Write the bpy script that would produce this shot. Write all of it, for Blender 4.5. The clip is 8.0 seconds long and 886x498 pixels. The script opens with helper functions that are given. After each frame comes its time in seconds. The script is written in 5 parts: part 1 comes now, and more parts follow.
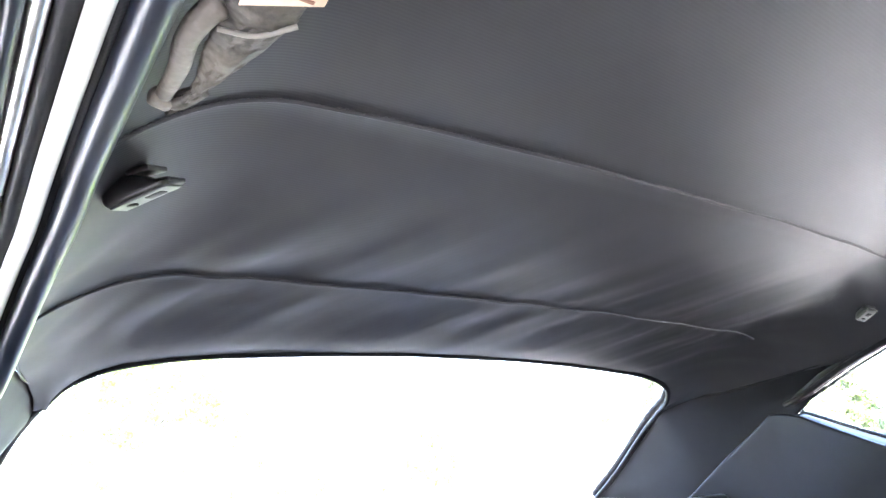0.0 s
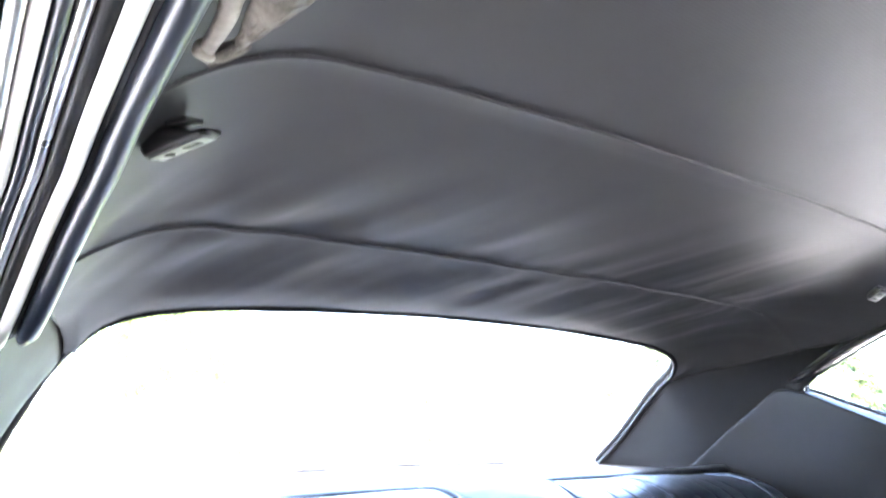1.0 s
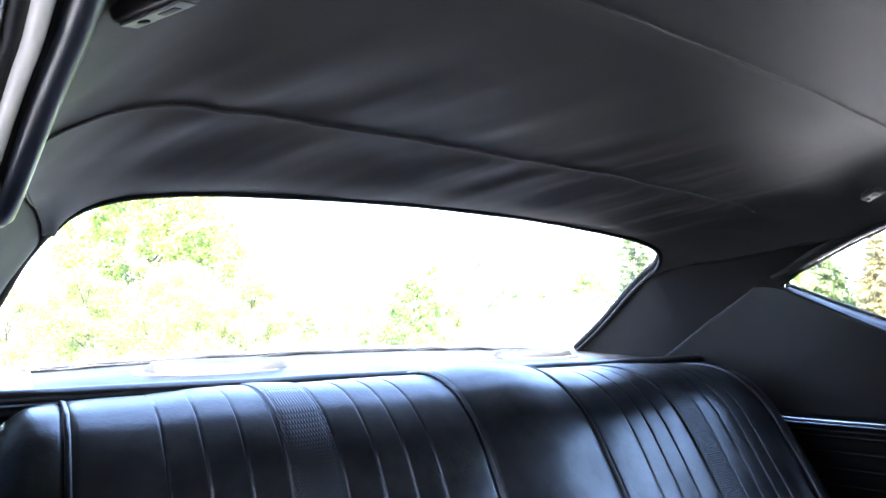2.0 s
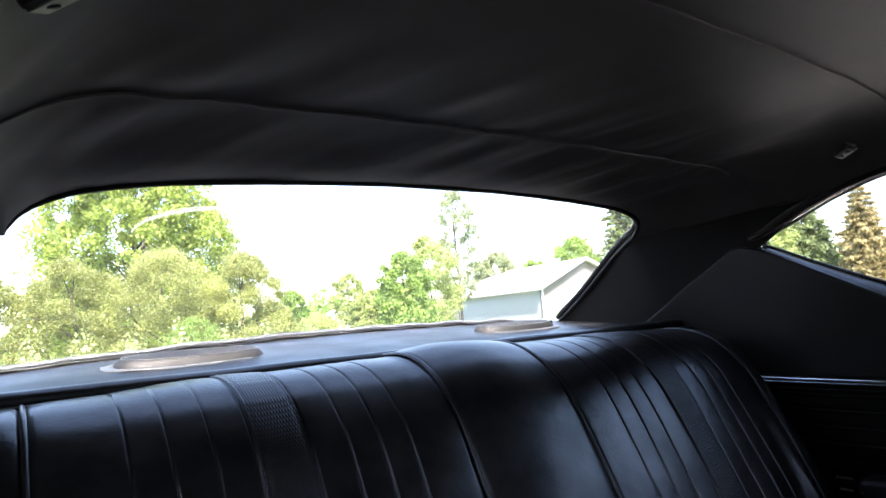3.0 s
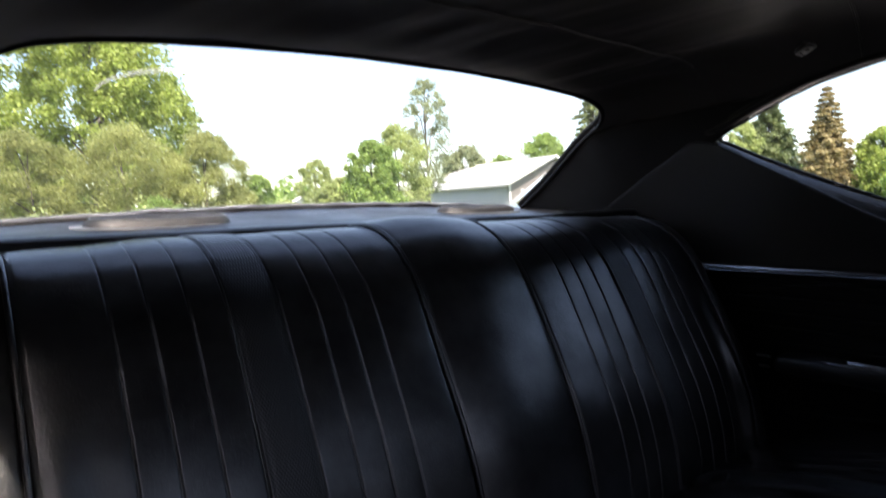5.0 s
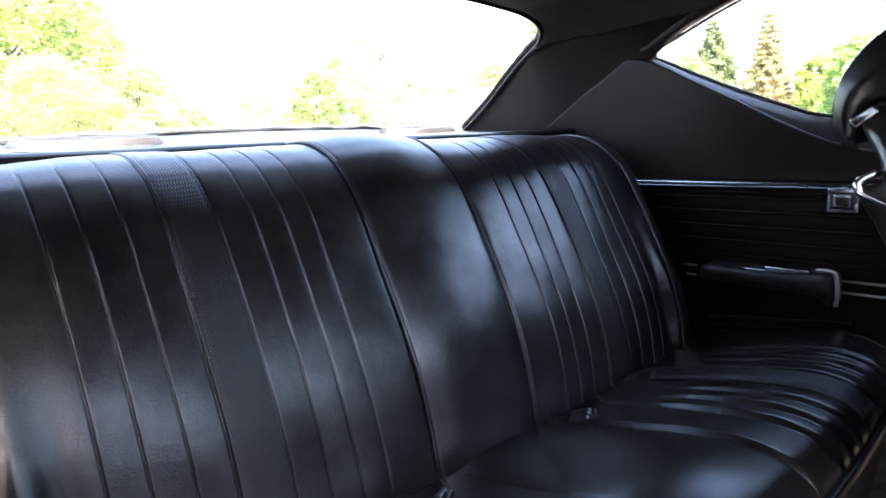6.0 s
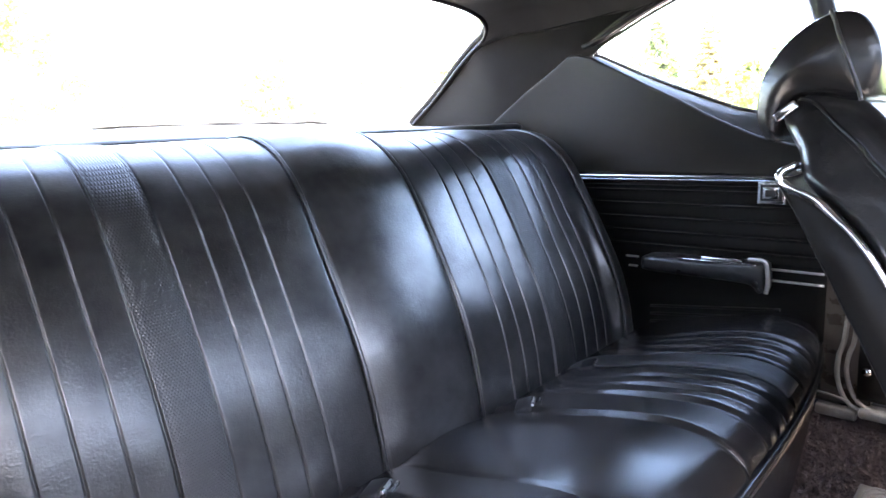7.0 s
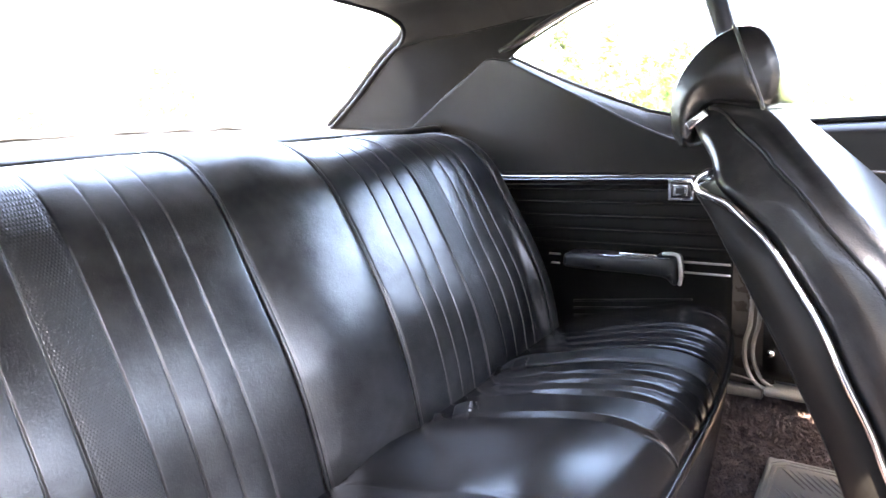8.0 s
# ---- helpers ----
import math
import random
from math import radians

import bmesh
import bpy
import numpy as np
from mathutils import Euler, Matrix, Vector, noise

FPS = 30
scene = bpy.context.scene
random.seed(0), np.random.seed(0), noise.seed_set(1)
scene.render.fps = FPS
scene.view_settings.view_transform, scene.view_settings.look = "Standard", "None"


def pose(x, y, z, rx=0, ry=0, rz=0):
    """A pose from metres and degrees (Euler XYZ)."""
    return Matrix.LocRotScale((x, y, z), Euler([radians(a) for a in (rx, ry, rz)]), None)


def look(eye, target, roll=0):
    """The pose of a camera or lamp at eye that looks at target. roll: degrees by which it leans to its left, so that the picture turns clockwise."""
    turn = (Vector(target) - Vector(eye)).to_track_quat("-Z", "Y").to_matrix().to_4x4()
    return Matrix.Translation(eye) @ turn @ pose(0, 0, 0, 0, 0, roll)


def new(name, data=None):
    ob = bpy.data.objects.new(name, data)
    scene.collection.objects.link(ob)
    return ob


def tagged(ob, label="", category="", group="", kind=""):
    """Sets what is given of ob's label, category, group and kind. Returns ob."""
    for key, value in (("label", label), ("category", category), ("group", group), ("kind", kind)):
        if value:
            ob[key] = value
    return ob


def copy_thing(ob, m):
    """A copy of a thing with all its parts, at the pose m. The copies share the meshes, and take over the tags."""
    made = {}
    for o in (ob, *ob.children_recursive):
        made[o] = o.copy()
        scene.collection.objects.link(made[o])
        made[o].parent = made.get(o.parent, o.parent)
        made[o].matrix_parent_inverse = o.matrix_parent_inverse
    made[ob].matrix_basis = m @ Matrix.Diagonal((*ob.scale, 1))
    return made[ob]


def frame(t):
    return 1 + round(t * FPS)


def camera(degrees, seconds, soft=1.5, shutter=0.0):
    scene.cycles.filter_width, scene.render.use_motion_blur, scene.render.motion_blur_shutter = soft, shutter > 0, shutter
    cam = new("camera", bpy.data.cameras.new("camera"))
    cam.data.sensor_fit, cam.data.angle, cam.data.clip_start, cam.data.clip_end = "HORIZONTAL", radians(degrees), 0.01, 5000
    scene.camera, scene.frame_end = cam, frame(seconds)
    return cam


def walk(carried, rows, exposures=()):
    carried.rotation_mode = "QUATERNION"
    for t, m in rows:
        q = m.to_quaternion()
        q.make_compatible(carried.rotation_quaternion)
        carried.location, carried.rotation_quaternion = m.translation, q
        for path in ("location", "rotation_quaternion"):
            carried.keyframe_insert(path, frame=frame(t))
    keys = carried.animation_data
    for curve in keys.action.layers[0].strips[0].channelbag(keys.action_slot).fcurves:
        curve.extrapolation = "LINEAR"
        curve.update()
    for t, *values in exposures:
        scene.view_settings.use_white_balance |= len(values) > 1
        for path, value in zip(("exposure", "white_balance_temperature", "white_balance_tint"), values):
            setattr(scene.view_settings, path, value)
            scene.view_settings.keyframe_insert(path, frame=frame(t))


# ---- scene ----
from mathutils import geometry


def aim(x, y, z, yaw, pitch, roll):
    """Camera pose: yaw to the left of +y, pitch up, lean to the left, in degrees."""
    turn = Matrix.Rotation(radians(yaw), 4, "Z") @ Matrix.Rotation(radians(90 + pitch), 4, "X") @ Matrix.Rotation(radians(roll), 4, "Z")
    return Matrix.Translation((x, y, z)) @ turn


cam = camera(70.54, 8.0, soft=1.5, shutter=0.5)
ROWS = [
    (0.0, aim(-0.596, 0.550, 0.992, -34.34, 21.84, -5.28)),
    (0.5, aim(-0.595, 0.546, 0.994, -33.92, 22.01, -4.67)),
    (1.0, aim(-0.611, 0.546, 0.981, -33.06, 19.03, -2.62)),
    (1.5, aim(-0.620, 0.553, 0.975, -35.50, 11.69, 0.49)),
    (2.0, aim(-0.610, 0.574, 0.990, -34.33, 8.79, -1.58)),
    (3.3, aim(-0.575, 0.574, 1.000, -35.23, 5.04, -4.67)),
    (3.5, aim(-0.575, 0.575, 0.999, -34.83, 4.17, -4.75)),
    (4.0, aim(-0.581, 0.578, 0.997, -34.41, 3.50, -4.85)),
    (4.5, aim(-0.586, 0.573, 0.991, -34.85, 1.68, -3.17)),
    (5.0, aim(-0.595, 0.542, 0.973, -37.72, -3.74, -1.97)),
    (5.2, aim(-0.598, 0.541, 0.959, -38.39, -5.74, -1.62)),
    (6.3, aim(-0.595, 0.507, 0.942, -43.25, -10.71, -3.36)),
    (6.5, aim(-0.594, 0.506, 0.939, -44.54, -10.67, -2.93)),
    (7.0, aim(-0.592, 0.501, 0.941, -46.17, -10.47, -2.88)),
    (7.5, aim(-0.593, 0.502, 0.945, -50.02, -10.67, -2.71)),
    (8.0, aim(-0.600, 0.519, 0.965, -53.79, -11.48, -3.89)),
]
walk(cam, ROWS, exposures=[
    (0.0, 5.08, 6200, 16), (0.5, 5.2, 6200, 16), (1.0, 5.25, 6250, 16), (1.5, 4.6, 6250, 16), (2.0, 3.6, 6000, 16), (2.2, 3.1, 6100, 16),
    (3.3, 1.65, 6900, 18), (3.5, 1.5, 7000, 19), (4.5, 1.08, 7050, 19), (5.0, 0.98, 7050, 19), (5.2, 1.15, 7000, 19),
    (6.3, 4.03, 7000, 17), (6.5, 4.32, 7000, 17), (7.0, 4.9, 7200, 17), (7.5, 5.18, 7550, 17.5), (8.0, 5.38, 7900, 18)])

# ---- light ----
SUN_FROM = Vector((-0.30, -0.72, 1.0)).normalized()
world = bpy.data.worlds.new("sky")
scene.world = world
world.use_nodes = True
wn = world.node_tree.nodes
sky = wn.new("ShaderNodeTexSky")
sky.sky_type = "NISHITA"
sky.sun_disc = False
sky.sun_elevation = math.asin(SUN_FROM.z)
sky.sun_rotation = math.atan2(SUN_FROM.x, SUN_FROM.y)
sky.air_density, sky.dust_density, sky.ozone_density = 1.0, 1.2, 1.2
wn["Background"].inputs["Strength"].default_value = 0.15
haze = wn.new("ShaderNodeHueSaturation")
haze.inputs["Saturation"].default_value, haze.inputs["Value"].default_value = 1.0, 1.4
world.node_tree.links.new(sky.outputs["Color"], haze.inputs["Color"])
world.node_tree.links.new(haze.outputs["Color"], wn["Background"].inputs["Color"])
sun = new("sun", bpy.data.lights.new("sun", "SUN"))
sun.data.energy, sun.data.angle, sun.data.color = 4.7, radians(0.6), (1.0, 0.95, 0.87)
sun.matrix_world = look(SUN_FROM * 50, (0, 0, 0))


# ---- materials ----
def material(name, color, rough=0.5, metal=0.0, spec=0.5, vary=0.25, vscale=6.0, grain=0.0, gscale=300.0, dent=0.0, dscale=12.0,
             rvary=0.12, island=0.0, tint=None, coat=0.0, svary=0.0):
    """A surface with colour and gloss that vary at two scales, fine grain and soft dents."""
    m = bpy.data.materials.new(name)
    m.use_nodes = True
    nt = m.node_tree
    b = nt.nodes["Principled BSDF"]
    b.inputs["Metallic"].default_value = metal
    b.inputs["Specular IOR Level"].default_value = spec
    b.inputs["Coat Weight"].default_value = coat
    b.inputs["Coat Roughness"].default_value = 0.25
    tc = nt.nodes.new("ShaderNodeTexCoord")
    n1 = nt.nodes.new("ShaderNodeTexNoise")
    n1.inputs["Scale"].default_value, n1.inputs["Detail"].default_value = vscale, 5
    n2 = nt.nodes.new("ShaderNodeTexNoise")
    n2.inputs["Scale"].default_value, n2.inputs["Detail"].default_value = vscale * 9, 3
    for n in (n1, n2):
        nt.links.new(tc.outputs["Object"], n.inputs["Vector"])
    mix = nt.nodes.new("ShaderNodeMath")
    mix.operation = "MULTIPLY_ADD"
    nt.links.new(n1.outputs["Fac"], mix.inputs[0])
    mix.inputs[1].default_value = 0.7
    half = nt.nodes.new("ShaderNodeMath")
    half.operation = "MULTIPLY"
    half.inputs[1].default_value = 0.3
    nt.links.new(n2.outputs["Fac"], half.inputs[0])
    nt.links.new(half.outputs[0], mix.inputs[2])
    fac = mix.outputs[0]
    if island:
        geo = nt.nodes.new("ShaderNodeNewGeometry")
        im = nt.nodes.new("ShaderNodeMath")
        im.operation = "MULTIPLY_ADD"
        nt.links.new(geo.outputs["Random Per Island"], im.inputs[0])
        im.inputs[1].default_value = island
        nt.links.new(fac, im.inputs[2])
        sh = nt.nodes.new("ShaderNodeMath")
        sh.operation = "SUBTRACT"
        nt.links.new(im.outputs[0], sh.inputs[0])
        sh.inputs[1].default_value = island / 2
        fac = sh.outputs[0]
    ramp = nt.nodes.new("ShaderNodeValToRGB")
    lo = [c * (1 - vary) for c in color]
    hi = [min(1, c * (1 + vary)) for c in (tint or color)]
    ramp.color_ramp.elements[0].position, ramp.color_ramp.elements[1].position = 0.25, 0.75
    ramp.color_ramp.elements[0].color, ramp.color_ramp.elements[1].color = (*lo, 1), (*hi, 1)
    nt.links.new(fac, ramp.inputs["Fac"])
    nt.links.new(ramp.outputs["Color"], b.inputs["Base Color"])
    rr = nt.nodes.new("ShaderNodeMapRange")
    rr.inputs["From Min"].default_value, rr.inputs["From Max"].default_value = 0.25, 0.75
    rr.inputs["To Min"].default_value, rr.inputs["To Max"].default_value = max(0.02, rough - rvary), min(1, rough + rvary)
    nt.links.new(n1.outputs["Fac"], rr.inputs["Value"])
    if rvary:
        nt.links.new(rr.outputs[0], b.inputs["Roughness"])
    else:
        b.inputs["Roughness"].default_value = rough
    if svary:
        n3 = nt.nodes.new("ShaderNodeTexNoise")
        n3.inputs["Scale"].default_value, n3.inputs["Detail"].default_value, n3.inputs["Roughness"].default_value = 13, 3, 0.6
        nt.links.new(tc.outputs["Object"], n3.inputs["Vector"])
        sr = nt.nodes.new("ShaderNodeMapRange")
        sr.inputs["From Min"].default_value, sr.inputs["From Max"].default_value = 0.32, 0.68
        sr.inputs["To Min"].default_value, sr.inputs["To Max"].default_value = spec * (1 - svary), spec * (1 + svary)
        nt.links.new(n3.outputs["Fac"], sr.inputs["Value"])
        nt.links.new(sr.outputs[0], b.inputs["Specular IOR Level"])
    last = None
    for amount, scale, dist in ((dent, dscale, 0.02), (grain, gscale, 0.0005)):
        if amount:
            n = nt.nodes.new("ShaderNodeTexNoise")
            n.inputs["Scale"].default_value, n.inputs["Detail"].default_value = scale, 3
            nt.links.new(tc.outputs["Object"], n.inputs["Vector"])
            bump = nt.nodes.new("ShaderNodeBump")
            bump.inputs["Strength"].default_value, bump.inputs["Distance"].default_value = amount, dist
            nt.links.new(n.outputs["Fac"], bump.inputs["Height"])
            if last:
                nt.links.new(last.outputs["Normal"], bump.inputs["Normal"])
            last = bump
    if last:
        nt.links.new(last.outputs["Normal"], b.inputs["Normal"])
    return m


def add_pattern(m, kind, scale, strength, dist=0.001, direction=(0, 0, 0)):
    """A fine woven or ribbed relief on top of a material's own."""
    nt = m.node_tree
    b = nt.nodes["Principled BSDF"]
    tc = nt.nodes.new("ShaderNodeTexCoord")
    mp = nt.nodes.new("ShaderNodeMapping")
    mp.inputs["Rotation"].default_value = [radians(a) for a in direction]
    nt.links.new(tc.outputs["Object"], mp.inputs["Vector"])
    if kind == "ribs":
        w = nt.nodes.new("ShaderNodeTexWave")
        w.inputs["Scale"].default_value, w.inputs["Distortion"].default_value, w.inputs["Detail"].default_value = scale, 0.6, 1
    else:
        w = nt.nodes.new("ShaderNodeTexVoronoi")
        w.inputs["Scale"].default_value = scale
        w.inputs["Randomness"].default_value = 0.25
    nt.links.new(mp.outputs["Vector"], w.inputs["Vector"])
    bump = nt.nodes.new("ShaderNodeBump")
    bump.inputs["Strength"].default_value, bump.inputs["Distance"].default_value = strength, dist
    nt.links.new(w.outputs["Fac" if kind == "ribs" else "Distance"], bump.inputs["Height"])
    if b.inputs["Normal"].is_linked:
        nt.links.new(b.inputs["Normal"].links[0].from_socket, bump.inputs["Normal"])
    nt.links.new(bump.outputs["Normal"], b.inputs["Normal"])
    return m


def weave(m, along, pitch=0.0024):
    """A basket weave: short raised strands in rows that step by half, across x and along the given way."""
    nt = m.node_tree
    b = nt.nodes["Principled BSDF"]
    tc = nt.nodes.new("ShaderNodeTexCoord")

    def maths(op, a, c=None):
        n = nt.nodes.new("ShaderNodeMath")
        n.operation = op
        for k, v in enumerate((a, c)):
            if v is None:
                continue
            if isinstance(v, (int, float)):
                n.inputs[k].default_value = v
            else:
                nt.links.new(v, n.inputs[k])
        return n.outputs[0]
    sep = nt.nodes.new("ShaderNodeSeparateXYZ")
    nt.links.new(tc.outputs["Object"], sep.inputs[0])
    dot = nt.nodes.new("ShaderNodeVectorMath")
    dot.operation = "DOT_PRODUCT"
    nt.links.new(tc.outputs["Object"], dot.inputs[0])
    dot.inputs[1].default_value = along
    row = maths("MULTIPLY", dot.outputs["Value"], 2 * math.pi / pitch)
    half = maths("MULTIPLY", dot.outputs["Value"], math.pi / pitch)
    step = maths("MULTIPLY", maths("SIGN", maths("SINE", half)), math.pi / 2)
    col = maths("ADD", maths("MULTIPLY", sep.outputs["X"], 2 * math.pi / (pitch * 1.45)), step)
    height = maths("MULTIPLY", maths("ABSOLUTE", maths("SINE", half)), maths("ADD", maths("SINE", col), 1.0))
    bump = nt.nodes.new("ShaderNodeBump")
    bump.inputs["Strength"].default_value, bump.inputs["Distance"].default_value = 0.5, 0.0005
    nt.links.new(height, bump.inputs["Height"])
    nt.links.new(bump.outputs["Normal"], b.inputs["Normal"])
    return m


def glass_material(name, tint, dust=0.006):
    """Clear glass under an uneven film of dust."""
    m = bpy.data.materials.new(name)
    m.use_nodes = True
    nt = m.node_tree
    b = nt.nodes["Principled BSDF"]
    b.inputs["Base Color"].default_value = (*tint, 1)
    b.inputs["Transmission Weight"].default_value = 1.0
    b.inputs["Roughness"].default_value = 0.0
    b.inputs["IOR"].default_value = 1.1
    veil = nt.nodes.new("ShaderNodeBsdfTranslucent")
    veil.inputs["Color"].default_value = (0.80, 0.79, 0.76, 1)
    tc = nt.nodes.new("ShaderNodeTexCoord")
    n = nt.nodes.new("ShaderNodeTexNoise")
    n.inputs["Scale"].default_value, n.inputs["Detail"].default_value = 9, 5
    nt.links.new(tc.outputs["Object"], n.inputs["Vector"])
    rng = nt.nodes.new("ShaderNodeMapRange")
    rng.inputs["To Min"].default_value, rng.inputs["To Max"].default_value = dust * 0.7, dust * 1.3
    nt.links.new(n.outputs["Fac"], rng.inputs["Value"])
    mx = nt.nodes.new("ShaderNodeMixShader")
    nt.links.new(rng.outputs[0], mx.inputs["Fac"])
    nt.links.new(b.outputs["BSDF"], mx.inputs[1])
    nt.links.new(veil.outputs["BSDF"], mx.inputs[2])
    nt.links.new(mx.outputs["Shader"], nt.nodes["Material Output"].inputs["Surface"])
    return m


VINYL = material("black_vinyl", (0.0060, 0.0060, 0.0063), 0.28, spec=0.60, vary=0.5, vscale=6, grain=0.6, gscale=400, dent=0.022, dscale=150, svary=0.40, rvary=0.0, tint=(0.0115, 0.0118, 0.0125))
# Same vinyl as the backrest, its base darkened for the shade on the cushion.
CUSHION = material("shade_dark_vinyl", (0.0032, 0.0032, 0.0036), 0.27, spec=0.46, vary=0.5, vscale=7, grain=0.30, gscale=300, dent=0.02, dscale=120, svary=0.4, rvary=0.0, tint=(0.0075, 0.007, 0.007))
PANEL = material("padded_panel_vinyl", (0.0075, 0.0070, 0.0064), 0.35, spec=0.30, vary=0.3, vscale=7, rvary=0.02, grain=0.3, gscale=280)
WOVEN = weave(material("woven_vinyl", (0.008, 0.008, 0.0085), 0.32, vary=0.3, vscale=6, rvary=0.0), (0, -0.45, 1.0))
WOVEN_FLAT = weave(material("woven_cushion_vinyl", (0.006, 0.006, 0.0065), 0.32, vary=0.3, vscale=6, rvary=0.0), (0, 1.0, 0.2))
LINER = add_pattern(material("headliner_vinyl", (0.0225, 0.0225, 0.0235), 0.54, spec=0.31, vary=0.15, vscale=4, rvary=0.05), "ribs", 105, 0.12, 0.0006, (0, 0, 88))
SAIL = material("sail_panel_vinyl", (0.0085, 0.0085, 0.009), 0.62, spec=0.12, vary=0.2, vscale=5, grain=0.2, gscale=300)
TRIM = material("trim_vinyl", (0.0055, 0.0053, 0.0050), 0.40, spec=0.14, vary=0.3, vscale=8, rvary=0.06, grain=0.25, gscale=260)
LIP = material("glossy_black_lip", (0.016, 0.016, 0.016), 0.34, spec=0.6, vary=0.2, vscale=10, rvary=0.04)
# Bright metal trim whose sky reflection is put in as a white base.
WHITEBAR = material("reflection_white_metal", (0.46, 0.45, 0.44), 0.38, vary=0.04, vscale=20, rvary=0.03)
# Tan chosen for an unseen pad that bounces sun onto the headliner.
BOUNCE_PAD = material("tan_bounce_pad", (0.42, 0.36, 0.29), 0.6, vary=0.2, vscale=6, grain=0.3, gscale=200)
THREAD = material("black_thread", (0.009, 0.009, 0.010), 0.6, vary=0.2, vscale=60)
RUBBER = material("black_rubber", (0.007, 0.007, 0.008), 0.5, spec=0.15, vary=0.3, vscale=20, grain=0.3, gscale=200)
GLOSS = material("glossy_black_moulding", (0.007, 0.009, 0.015), 0.33, vary=0.2, vscale=10, rvary=0.0)
CHROME = material("chrome", (0.78, 0.79, 0.80), 0.12, metal=1.0, vary=0.08, vscale=30, rvary=0.06)
ALUMINIUM = material("worn_aluminium", (0.60, 0.59, 0.57), 0.35, metal=1.0, vary=0.2, vscale=25, grain=0.2, gscale=150)
CARPET = material("carpet", (0.075, 0.055, 0.052), 0.95, spec=0.1, vary=0.6, vscale=45, grain=1.0, gscale=260, dent=0.7, dscale=90)
MAT = material("rubber_mat", (0.19, 0.18, 0.17), 0.5, vary=0.2, vscale=25, grain=0.2, gscale=200)
SHELF = material("shelf_board", (0.009, 0.0095, 0.011), 0.40, spec=0.4, vary=0.35, vscale=7, grain=0.4, gscale=300)
GRILLE = material("speaker_cloth", (0.0075, 0.008, 0.0085), 0.6, vary=0.4, vscale=30, grain=0.8, gscale=350)
FLANGE = material("scuffed_pale_plastic", (0.080, 0.086, 0.092), 0.4, vary=0.5, vscale=40, grain=0.4, gscale=150)
CLEARRIM = material("speaker_rim", (0.038, 0.041, 0.044), 0.35, vary=0.3, vscale=20)
WEBBING = material("dirty_grey_plastic", (0.14, 0.128, 0.108), 0.45, vary=0.35, vscale=22, grain=0.4, gscale=180, dent=0.3, dscale=50)
CLOTH = material("dirty_webbing", (0.070, 0.063, 0.051), 0.7, vary=0.75, vscale=40, grain=0.8, gscale=300, dent=0.12, dscale=110)
PAPER = material("aged_label", (0.72, 0.52, 0.36), 0.7, vary=0.25, vscale=30)
INK = material("label_ink", (0.25, 0.10, 0.06), 0.7)
JAMB = material("jamb_grey", (0.06, 0.048, 0.038), 0.3, vary=0.3, vscale=20)
HOOKFACE = material("worn_grey_plastic", (0.045, 0.046, 0.050), 0.40, vary=0.4, vscale=80)
PALE = material("pale_vinyl", (0.25, 0.23, 0.20), 0.35, vary=0.35, vscale=15)
PAINT = material("body_paint", (0.03, 0.04, 0.07), 0.25, vary=0.1, vscale=3, coat=0.5)
PLASTIC = material("dark_plastic", (0.009, 0.009, 0.010), 0.35, vary=0.3, vscale=30)
BUCKLE = material("buckle_steel", (0.45, 0.44, 0.43), 0.28, metal=1.0, vary=0.3, vscale=60)
GLASS = glass_material("clear_glass", (0.97, 0.99, 0.98))
CONCRETE = material("bounce_concrete", (0.46, 0.43, 0.385), 0.85, vary=0.15, vscale=0.8, grain=0.4, gscale=40)
APRON = material("side_bounce_concrete", (0.40, 0.385, 0.36), 0.9, vary=0.2, vscale=1.0, grain=0.5, gscale=60)
SMEAR = material("dried_smear", (0.8, 0.8, 0.78), 0.9, vary=0.1, vscale=30)
smear_nodes = SMEAR.node_tree
veil = smear_nodes.nodes.new("ShaderNodeBsdfTranslucent")
veil.inputs["Color"].default_value = (0.85, 0.85, 0.82, 1)
clear = smear_nodes.nodes.new("ShaderNodeBsdfTransparent")
film_mix = smear_nodes.nodes.new("ShaderNodeMixShader")
film_mix.inputs["Fac"].default_value = 0.12
smear_nodes.links.new(clear.outputs[0], film_mix.inputs[1])
smear_nodes.links.new(veil.outputs[0], film_mix.inputs[2])
smear_nodes.links.new(film_mix.outputs[0], smear_nodes.nodes["Material Output"].inputs["Surface"])


# ---- building helpers ----
def mesh_of(name, verts, faces, smooth=True):
    me = bpy.data.meshes.new(name)
    me.from_pydata([tuple(v) for v in verts], [], faces)
    me.validate()
    bm = bmesh.new()
    bm.from_mesh(me)
    bmesh.ops.recalc_face_normals(bm, faces=bm.faces)
    bm.to_mesh(me)
    bm.free()
    if smooth:
        me.shade_smooth()
    return me


def part(name, me, mat, parent=None, label=""):
    """One mesh object, under a thing where one is given."""
    ob = new(name, me)
    if mat and not me.materials:
        me.materials.append(mat)
    if parent:
        ob.parent = parent
        ob.matrix_parent_inverse = parent.matrix_world.inverted()
    if label:
        ob["label"] = label
    return ob


def thing(name, at, label, category, group="", kind=""):
    ob = new(name)
    ob.empty_display_size = 0.05
    ob.matrix_world = Matrix.Translation(at)
    return tagged(ob, label, category, group, kind)


